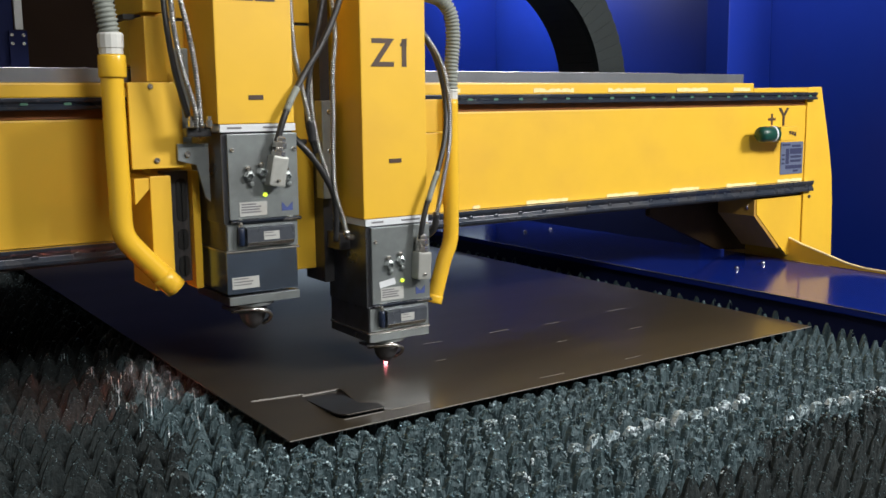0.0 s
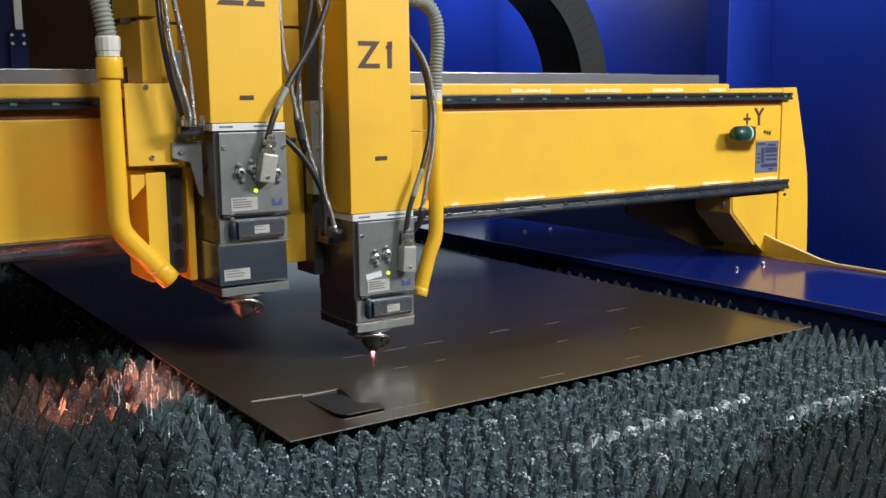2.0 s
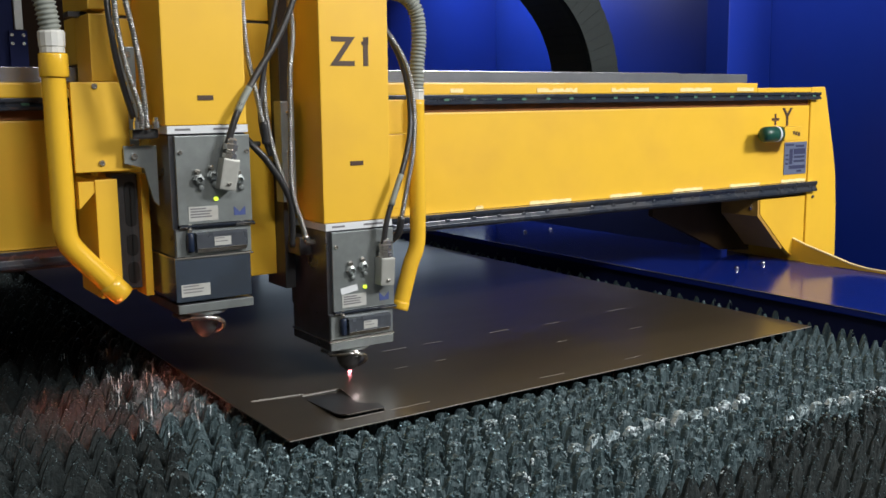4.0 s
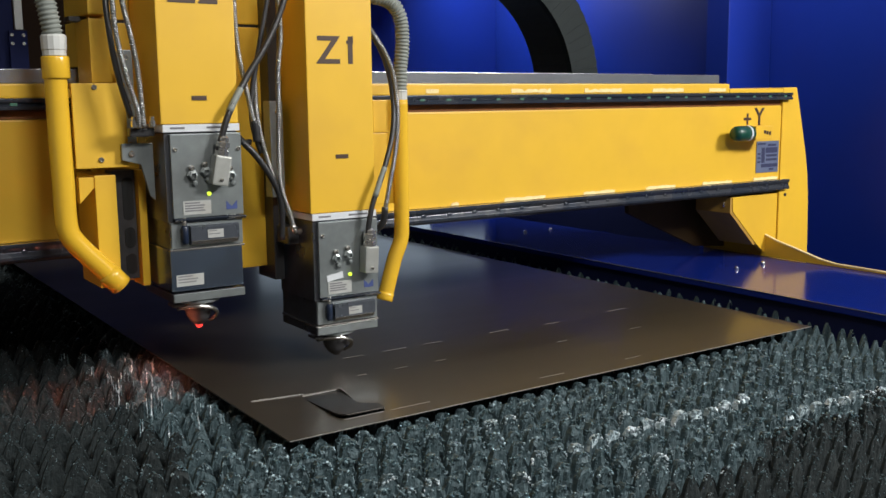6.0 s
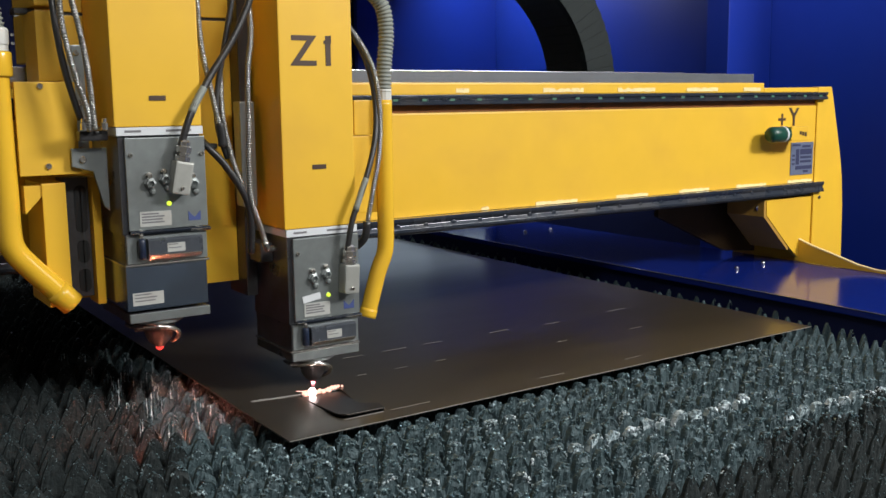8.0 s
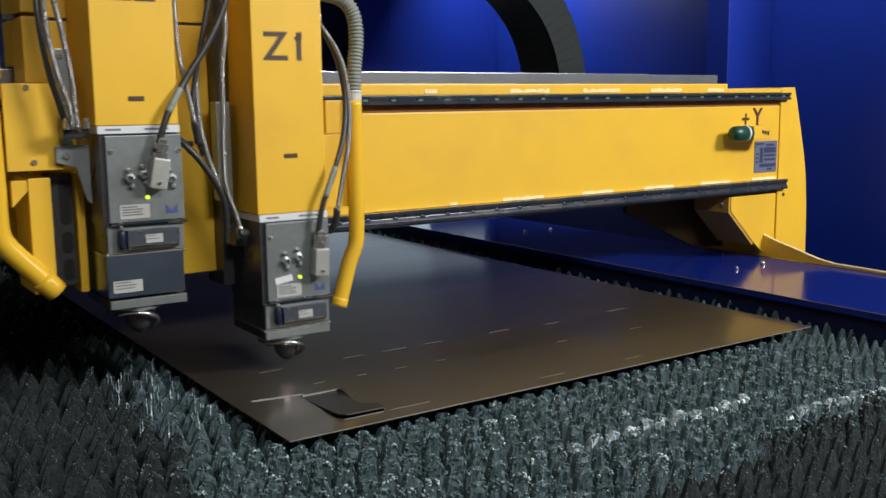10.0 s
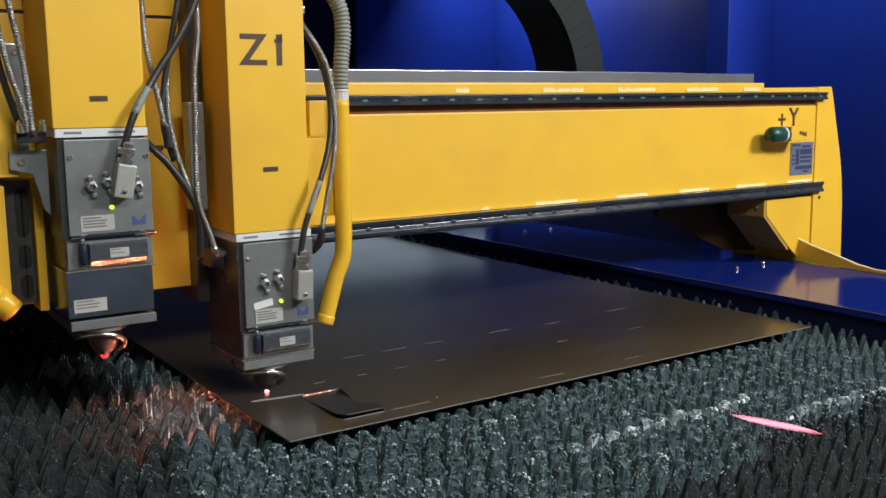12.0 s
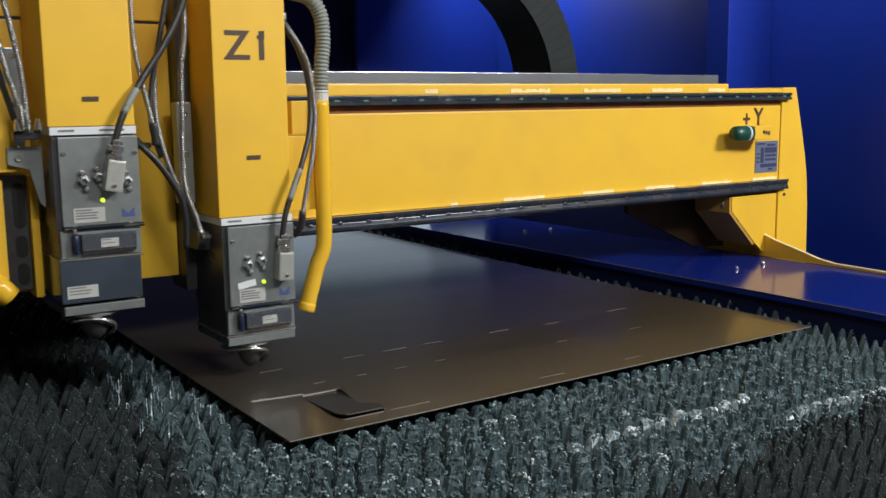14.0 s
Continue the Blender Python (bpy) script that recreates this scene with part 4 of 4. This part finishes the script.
def cable_chain():
    """Drag chain behind the beam: an arch of links that trails the carriage."""
    ob = thing("cable_chain", "dark grey plastic cable drag chain arching behind the beam, inner side shaded black", "cable chain")
    c, ro, ri = Vector((0.0, 0.0, 0.62)), 0.50, 0.385
    n = 24
    for i in range(n):
        a0, a1 = math.radians(-18 + 112 * i / n), math.radians(-18 + 112 * (i + 1) / n - 0.06)

        def at(r, a):
            return (c.x + r * math.cos(a), c.z + r * math.sin(a))
        part("link", prism([at(ri, a0), at(ro, a0), at(ro + 0.003, (a0 + a1) / 2), at(ro, a1), at(ri, a1)], 0.35, 0.375, 0.0008), CHAIN_OUT, ob)
        part("link_web", prism([at(ri + 0.004, a0), at(ri + 0.02, a0), at(ri + 0.02, a1), at(ri + 0.004, a1)], 0.3755, 0.56, 0), CHAIN_IN, ob)
    part("run", box(-2.2, -0.02, 0.35, 0.6, 1.005, 1.12, 0.004), CHAIN_OUT, ob)
    return ob

# ---------------------------------------------------------------- sparks and glow


def bead(name, r, mat, label):
    bm = bmesh.new()
    bmesh.ops.create_icosphere(bm, subdivisions=3, radius=r)
    for v in bm.verts:
        v.co *= 1 + 0.15 * noise.noise(v.co * 300)
    return tagged(part(name, bm, mat, None, "", True), label, "glow")


def streak(a, b, r):
    """A slender spark from a to b, tapered to both ends."""
    a, d = Vector(a), Vector(b) - Vector(a)
    n = d.length
    m = Matrix.Translation(a) @ d.to_track_quat("Z", "Y").to_matrix().to_4x4()
    return lathe([(0.15 * r, 0), (0.8 * r, 0.12 * n), (r, 0.4 * n), (r, 0.7 * n), (0.6 * r, 0.9 * n), (0.1 * r, n)], m, 7)


def spray(name, label, mat, pieces, seed, spread, length, radius):
    """A shower of glowing droplets flying to -x from the origin."""
    rnd = random.Random(seed)
    ob = thing(name, label, "sparks")
    for _ in range(pieces):
        a = Vector((-rnd.random() ** 1.3 * spread[0], rnd.uniform(-1, 1) * spread[1], rnd.uniform(-1, 1) * spread[2]))
        d = Vector((-rnd.uniform(0.4, 1) * length, rnd.uniform(-0.3, 0.3) * length, rnd.uniform(-0.35, 0.2) * length))
        thin = rnd.random() < 0.45
        part("droplet", streak(a, a + d * (1.7 if thin else 0.8), radius * (0.5 if thin else rnd.uniform(0.7, 1.4))), STREAK if thin else mat, ob)
    return ob


def molten(pieces, streaks, seed):
    """Molten metal leaving the cut: a dense hot core that thins out, and long thin sparks."""
    rnd = random.Random(seed)
    ob = thing("molten_spray", "bright orange spray of molten metal beside the sheet", "sparks")
    for _ in range(pieces):
        u = rnd.random() ** 1.4
        a = Vector((-u * 0.22, rnd.gauss(0, 0.010 + 0.018 * u), rnd.gauss(0.003, 0.006) + 0.012 * u * (1 - u)))
        d = Vector((-rnd.uniform(0.6, 1), rnd.uniform(-0.35, 0.2), rnd.uniform(-0.2, 0.15))) * rnd.uniform(0.012, 0.045)
        part("droplet", streak(a, a + d, rnd.uniform(0.0015, 0.0038) * (1.25 - 0.85 * u)), MOLTEN, ob)
    for k in range(streaks):
        low = k % 4 == 0
        if low:               # thrown forward from the sheet's edge
            a = Vector((0.005 - rnd.random() * 0.03, -0.06 - rnd.random() * 0.24, 0.0))
            d = Vector((-0.66, -0.75, rnd.uniform(-0.03, 0.06))) * rnd.uniform(0.03, 0.14) + Vector((rnd.uniform(-0.02, 0.02), 0, 0))
            a += d * rnd.uniform(0.0, 0.9)
        else:                 # skimming away along the slats
            w = math.radians(rnd.gauss(183, 6))
            a = Vector((math.cos(w), math.sin(w), rnd.uniform(-0.02, 0.03))) * rnd.uniform(0.05, 0.24)
            d = a.normalized() * rnd.uniform(0.05, 0.16)
        part("spark", streak(a, a + d, rnd.uniform(0.0004, 0.0012)), MOLTEN if k % 3 == 1 else STREAK, ob)
    return ob


def ribbon(seed):
    """A tongue of melt that runs along a slat, cooling as it goes."""
    rnd = random.Random(seed)
    ob = thing("melt_ribbon", "glowing tongue of melt behind the teeth of a slat", "sparks")
    for k in range(7):
        bm = bmesh.new()
        for _ in range(9 if k else 16):
            r = rnd.uniform(0.006, 0.012) * (1.15 - 0.07 * k)
            m = pose(-0.030 * k + rnd.uniform(-0.018, 0.018), rnd.uniform(-0.003, 0.003), -0.020 - 0.001 * k + rnd.uniform(-0.016, 0.014))
            bmesh.ops.create_icosphere(bm, subdivisions=2, radius=r, matrix=m)
        for v in bm.verts:
            v.co.x += 0.004 * noise.noise(v.co * 160)
            v.co.z += 0.008 * noise.noise(v.co * 110)
            v.co.y *= 0.5
        part("melt", bm, (SPOT_WHITE, WARM, WARM, HOT, HOT, DULL, DULL)[k], ob, "white-hot melt" if k == 0 else "", True)
    return ob


def slot_fire(seed):
    """Melt that wells up in the slot under the nozzle."""
    rnd = random.Random(seed)
    ob = thing("slot_fire", "white-hot melt welling up in the cut slot", "sparks")
    bm = bmesh.new()
    for k in range(16):
        u = (k / 15) ** 1.5
        bmesh.ops.create_icosphere(bm, subdivisions=2, radius=rnd.uniform(0.003, 0.0065) * (1.2 - 0.5 * u), matrix=pose(0.085 * u, rnd.uniform(-0.003, 0.003), rnd.uniform(0, 0.004)))
    part("melt", bm, WARM, ob, "", True)
    bm = bmesh.new()
    bmesh.ops.create_icosphere(bm, subdivisions=3, radius=0.0085, matrix=pose(0.012, -0.004, 0.004))
    part("hot_core", bm, SPOT_WHITE, ob, "white-hot core", True)
    for a in (-150, -120, -20, 160):
        d = Vector((math.cos(math.radians(a)), math.sin(math.radians(a)), 0.1))
        part("spark", streak((0.012, -0.004, 0.005), Vector((0.012, -0.004, 0.005)) + d * rnd.uniform(0.02, 0.035), 0.0008), STREAK, ob)
    return ob


def slot_glints(seed):
    """Small glowing pieces that stand in for red glints on the cut's far wall."""
    rnd = random.Random(seed)
    ob = thing("slot_glints", "small glowing pieces for the red glints along the cut slot", "sparks")
    for _ in range(9):
        x = rnd.uniform(0.146, 0.222)
        part("droplet", streak((x, 0.2335, -0.001), (x + rnd.uniform(0.004, 0.012), 0.2335, -0.0005), rnd.uniform(0.0006, 0.0013)), STREAK if rnd.random() < 0.35 else HOT, ob)
    return ob


def long_sparks():
    ob = thing("long_sparks", "three long thin sparks beside the sheet", "sparks")
    for end, back, r in (((-0.30, -0.118, -0.006), 0.35, 0.0015), ((-0.27, -0.01, 0.004), 0.3, 0.0009), ((-0.09, -0.09, -0.010), 0.15, 0.0008), ((-0.285, -0.112, -0.006), 0.88, 0.0026)):
        part("spark", streak(Vector(end) * back, end, r), STREAK, ob)
    return ob


def burst(seed):
    """Long sparks thrown forward from the slot, and tongues of melt along it."""
    rnd = random.Random(seed)
    ob = thing("spark_burst", "burst of orange sparks thrown from the cut slot", "sparks")
    # slender sparks: start and end on the sheet's plane, thickness
    for x0, y0, x1, y1, r in ((0.16, 0.20, -0.05, -0.07, 0.0011), (0.14, 0.16, 0.07, 0.06, 0.0022), (0.19, 0.20, 0.035, -0.06, 0.0012), (0.03, -0.08, -0.042, -0.245, 0.0008),
                              (0.22, 0.20, 0.145, -0.145, 0.0014), (0.20, 0.03, 0.195, -0.18, 0.0026), (0.195, -0.02, 0.16, -0.37, 0.0014), (0.15, -0.206, 0.118, -0.34, 0.0008)):
        part("spark", streak((x0, y0, 0.006), (x1, y1, 0.004), r), STREAK if r < 0.0013 else WARM, ob)
    for _ in range(16):       # short thick drops under the slot
        x = rnd.uniform(0.135, 0.205)
        a = Vector((x, 0.215 - rnd.random() ** 2 * 0.08, 0.005))
        d = Vector((rnd.uniform(-0.35, -0.05), -1, 0.05)) * rnd.uniform(0.02, 0.06)
        part("droplet", streak(a, a + d, rnd.uniform(0.0012, 0.0032)), MOLTEN if rnd.random() < 0.5 else WARM, ob)
    for _ in range(12):       # melt along the slot
        x = rnd.uniform(0.136, 0.225)
        part("droplet", streak((x, 0.229, 0.004), (x + rnd.uniform(0.01, 0.03), 0.227, 0.006), rnd.uniform(0.002, 0.0042)), WARM, ob)
    for end, r in (((0.245, 0.222), 0.0022), ((0.364, 0.307), 0.0012), ((0.262, 0.133), 0.0018)):
        part("tongue", streak((0.303, 0.232, 0.005), (*end, 0.006), r), WARM, ob)
    return ob


def shower(pieces, seed):
    """Stray sparks that skip over the sheet, all flying the same way."""
    rnd = random.Random(seed)
    ob = thing("spark_shower", "shower of stray pink sparks above the sheet", "sparks")
    for k in range(pieces):
        u = rnd.random()
        a = Vector((0.9 * u, -0.75 * u + rnd.uniform(-0.12, 0.2), rnd.uniform(-0.05, 0.05)))
        d = Vector((0.85, 0.25, 0.35 - 0.3 * u)) * rnd.uniform(0.02, 0.09)
        part("spark", streak(a, a + d, rnd.uniform(0.0012, 0.0026)), STREAK, ob)
    return ob


def flying_spark(length):
    ob = thing("flying_spark", "single pink spark flying over the slats", "sparks")
    part("spark", streak((-length / 2, 0, 0), (length / 2, 0, 0), 0.0042), PINK, ob)
    return ob


# ---------------------------------------------------------------- build


setting()
bench()
bed()
sheet()
GANTRY = gantry()
HEAD_ONE, HEAD_TWO = head_one(), head_two()
CARRIAGE_ONE, CARRIAGE_TWO = carriage_one(), carriage_two()
CHAIN = cable_chain()
for kx, ky, kl in ((0.525, 0.296, 0.03), (0.81, 0.446, 0.06), (0.98, 0.433, 0.05), (1.235, 0.452, 0.07), (0.87, 0.266, 0.035), (0.285, 0.046, 0.09),
                   (0.65, 0.045, 0.07), (0.9, 0.05, 0.05), (1.12, 0.26, 0.04), (0.60, 0.445, 0.05)):
    kerf(kx, ky, kl)
kerf(0.085, 0.244, 0.095, -11)
kerf(0.183, 0.2355, 0.085)
NEW_KERFS = [(kerf(0.49, 0.445, 0.065), 1.9), (kerf(0.376, 0.445, 0.055), 2.0), (kerf(0.418, 0.296, 0.03), 1.2), (kerf(0.317, 0.297, 0.022), 4.7),
             (kerf(0.165, 0.445, 0.055), 9.6), (kerf(0.212, 0.298, 0.025), 8.7)]
SPOT_BEAD = bead("laser_spot", 0.0042, SPOT, "small pink-white laser spot under the nozzle")
FLARE_BEAD = bead("laser_flare", 0.0085, SPOT_WHITE, "white-hot laser flare under the nozzle")
# Glowing bead that stands in for red light reflected on the nozzle's underside.
RED_BEAD = bead("nozzle_reflection", 0.0078, RED, "red bead for the light reflected under the raised nozzle")
SPRAY = spray("red_spray", "red-hot spray of melt among the slats", JET, 70, 5, (0.30, 0.17, 0.008), 0.014, 0.0022)
MELT = molten(190, 84, 8)
RIBBON = ribbon(6)
LONG_SPARKS = long_sparks()
SLOT_FIRE = slot_fire(2)
SLOT_GLINTS = slot_glints(9)
BURST = burst(4)
SHOWER = shower(26, 3)
STRAY = flying_spark(0.141)


def motions():
    """Beam travel, carriage travel, lift of the first head, and the fire of the cut."""
    # seconds, beam y, first carriage x, second carriage x, lift of the first head
    rows = [
        (0.0, 0.5777, 0.4120, 0.0906, 0.0), (0.5, 0.5205, 0.4401, 0.1199, 0.0), (1.0, 0.4960, 0.3561, 0.0339, 0.0),
        (1.5, 0.6262, 0.3432, 0.0202, 0.0), (2.0, 0.6775, 0.4356, 0.1136, 0.0), (2.25, 0.681, 0.40, 0.075, 0.036),
        (2.5, 0.6835, 0.3322, 0.0100, 0.0366), (3.0, 0.6830, 0.3320, 0.0097, 0.0), (3.2, 0.6790, 0.3320, 0.0097, 0.0),
        (3.62, 0.638, 0.310, -0.018, 0.0), (4.12, 0.538, 0.308, -0.019, 0.0), (4.62, 0.496, 0.330, 0.003, 0.0),
        (5.12, 0.558, 0.239, -0.088, 0.0), (5.3, 0.6044, 0.2383, -0.0890, 0.0), (5.5, 0.6599, 0.2371, -0.0872, 0.0),
        (6.0, 0.6762, 0.3339, 0.0102, 0.0087), (6.5, 0.6852, 0.2288, -0.0959, 0.0030), (7.0, 0.6851, 0.2291, -0.0959, 0.0),
        (7.5, 0.6363, 0.2163, -0.1082, -0.001), (8.0, 0.5379, 0.2062, -0.1206, -0.0015), (8.2, 0.5278, 0.2284, -0.0962, -0.001),
        (8.5, 0.496, 0.227, -0.098, 0.0), (9.0, 0.558, 0.136, -0.192, 0.0), (9.5, 0.682, 0.146, -0.180, 0.0),
        (9.9, 0.682, 0.228, -0.099, 0.0), (10.15, 0.687, 0.165, -0.163, 0.04), (10.3, 0.6885, 0.1250, -0.2030, 0.0424),
        (10.5, 0.6868, 0.1238, -0.2034, 0.0187), (11.0, 0.6869, 0.1230, -0.2034, 0.0), (11.5, 0.6381, 0.1007, -0.2265, -0.001),
        (12.0, 0.5383, 0.0991, -0.2259, -0.0015), (12.5, 0.4944, 0.1215, -0.2034, -0.003), (13.0, 0.5579, 0.0305, -0.2984, -0.002),
        (13.5, 0.6816, 0.0424, -0.2823, 0.0), (14.0, 0.6799, 0.1246, -0.2036, 0.0146)]
    walk(GANTRY, [(t, pose(0, y, 0)) for t, y, a, b, z in rows])
    walk(CARRIAGE_ONE, [(t, pose(a, y, 0)) for t, y, a, b, z in rows])
    walk(HEAD_ONE, [(t, pose(a, y, z)) for t, y, a, b, z in rows])
    walk(CARRIAGE_TWO, [(t, pose(b, y, 0)) for t, y, a, b, z in rows])
    walk(HEAD_TWO, [(t, pose(b, y, 0)) for t, y, a, b, z in rows])
    walk(CHAIN, [(t, pose(1.047 + 0.43 * a, y, 0)) for t, y, a, b, z in rows])

    def at(t):
        """Nozzle place at t, straight between the rows."""
        for p, q in zip(rows, rows[1:]):
            if p[0] <= t <= q[0]:
                f = (t - p[0]) / (q[0] - p[0])
                return [u + (v - u) * f for u, v in zip(p, q)]
    steps = sorted({r[0] for r in rows} | {round(0.25 * k, 2) for k in range(57)})

    def follow(ob, second, on, low, high, ahead=0.0):
        """The glow rides under a nozzle at the times it burns, drawn back out of the way between them."""
        out = []
        for t in steps:
            _, y, a, b, z = at(t)
            lit = any(p <= t <= q for p, q in on)
            out.append((t, pose((b if second else a) - 0.006, y - 0.2336 - ahead, (low if lit else high) + (0 if second else z))))
        walk(ob, out)

    follow(SPOT_BEAD, False, [(0, 1.25), (1.75, 2.1), (3.2, 5.0), (7.2, 9.2), (11.2, 12.75)], 0.004, 0.05)
    follow(FLARE_BEAD, False, [(1.3, 1.7), (5.12, 5.6), (9.25, 9.5), (12.8, 13.6)], 0.020, 0.05, 0.022)
    follow(RED_BEAD, True, [(5.3, 6.2), (7.4, 9.5), (11.4, 13.6)], 0.131, 0.17)
    # fire under the sheet: seconds, x, y, z
    off = (0.4, 0.4, -0.65)
    fire = [(0.0, 0.0, 0.58, -0.165), (0.25, 0.0, 0.52, -0.14), (0.5, 0.0, 0.52, -0.105), (1.0, 0.1, 0.5, -0.22), (1.5, 0.0, 0.55, -0.135), (2.0, -0.02, 0.58, -0.066), (2.3, *off), (3.0, *off),
            (3.3, 0.0, 0.5, -0.12), (5.0, 0.0, 0.42, -0.108), (5.5, 0.0, 0.38, -0.09), (6.0, 0.0, 0.62, -0.14), (6.3, *off), (7.1, *off), (7.5, 0.0, 0.47, -0.125), (8.0, 0.06, 0.38, -0.12),
            (9.4, 0.0, 0.40, -0.1), (9.9, *off), (11.1, *off), (11.5, 0.06, 0.42, -0.095), (12.0, 0.08, 0.36, -0.095), (12.5, 0.05, 0.38, -0.080), (13.0, 0.02, 0.34, -0.070),
            (13.5, 0.02, 0.42, -0.072), (13.75, 0.0, 0.42, -0.11), (14.0, *off)]
    walk(SPRAY, [(t, pose(x, y, z)) for t, x, y, z in fire])
    walk(MELT, [(0.0, pose(0.4, 0.4, -0.65)), (5.42, pose(0.4, 0.4, -0.65)), (5.47, pose(-0.012, 0.432, -0.005)), (5.53, pose(-0.012, 0.432, -0.005)), (5.58, pose(0.4, 0.4, -0.65)), (9.1, pose(0.4, 0.4, -0.65)),
                (9.4, pose(-0.02, 0.39, 0.002)), (9.7, pose(0.4, 0.4, -0.65)), (14.0, pose(0.4, 0.4, -0.65))])
    walk(RIBBON, [(0.0, pose(0.4, 0.31, -0.4)), (12.7, pose(0.4, 0.30, -0.4)), (12.95, pose(0.012, 0.312, 0.004)), (13.05, pose(0.012, 0.312, 0.004)), (13.25, pose(-0.008, 0.37, 0.0)), (13.5, pose(-0.030, 0.428, 0.002)),
                  (13.8, pose(0.4, 0.43, -0.4)), (14.0, pose(0.4, 0.43, -0.4))])
    walk(SLOT_FIRE, [(0.0, pose(0.15, 0.237, -0.4)), (7.8, pose(0.15, 0.237, -0.4)), (7.95, pose(0.150, 0.237, 0.0)), (8.1, pose(0.150, 0.237, 0.0)), (8.3, pose(0.15, 0.237, -0.4)), (14.0, pose(0.15, 0.237, -0.4))])
    glow_times = [(0.7, 1.3), (5.15, 5.9), (7.3, 8.5), (11.8, 12.7)]
    walk(SLOT_GLINTS, [(0.0, pose(0, 0, -0.4)), *[row for a, b in glow_times for row in ((a - 0.1, pose(0, 0, -0.4)), (a, pose(0, 0, 0)), (b, pose(0, 0, 0)), (b + 0.1, pose(0, 0, -0.4)))], (14.0, pose(0, 0, -0.4))])
    walk(LONG_SPARKS, [(0.0, pose(0.4, 0.42, -0.4)), (13.3, pose(0.4, 0.42, -0.4)), (13.45, pose(0.004, 0.42, 0.0)), (13.55, pose(-0.01, 0.418, 0.0)), (13.75, pose(0.3, 0.42, -0.4)), (14.0, pose(0.3, 0.42, -0.4))])
    walk(BURST, [(0.0, pose(0, 0, -0.4)), (5.42, pose(0, 0, -0.4)), (5.47, pose(0, 0, 0)), (5.53, pose(0, 0, 0)), (5.58, pose(0, 0, -0.4)), (14.0, pose(0, 0, -0.4))])
    walk(SHOWER, [(0.0, pose(1.0, 1.35, -0.4)), (6.6, pose(0.6, 1.3, -0.4)), (6.8, pose(0.80, 1.10, 0.1)), (7.0, pose(1.3, 1.3, -0.4)), (14.0, pose(1.3, 1.3, -0.4))])
    walk(STRAY, [(0.0, pose(0.3, 0.2, -0.3, 0, 0, -71.4)), (11.7, pose(0.3, 0.2, -0.3, 0, 0, -71.4)), (12.0, pose(0.700, -0.498, 0.03, 0, 0, -71.4)), (12.2, pose(0.66, -0.8, -0.3, 0, 0, -71.4)), (14.0, pose(0.66, -0.8, -0.3, 0, 0, -71.4))])
    for ob, t in NEW_KERFS:
        x, y = ob.matrix_world.translation[:2]
        walk(ob, [(0.0, pose(x, y, -0.0018)), (max(0.1, t - 0.1), pose(x, y, -0.0018)), (t, pose(x, y, 0.0)), (14.0, pose(x, y, 0.0))])


motions()
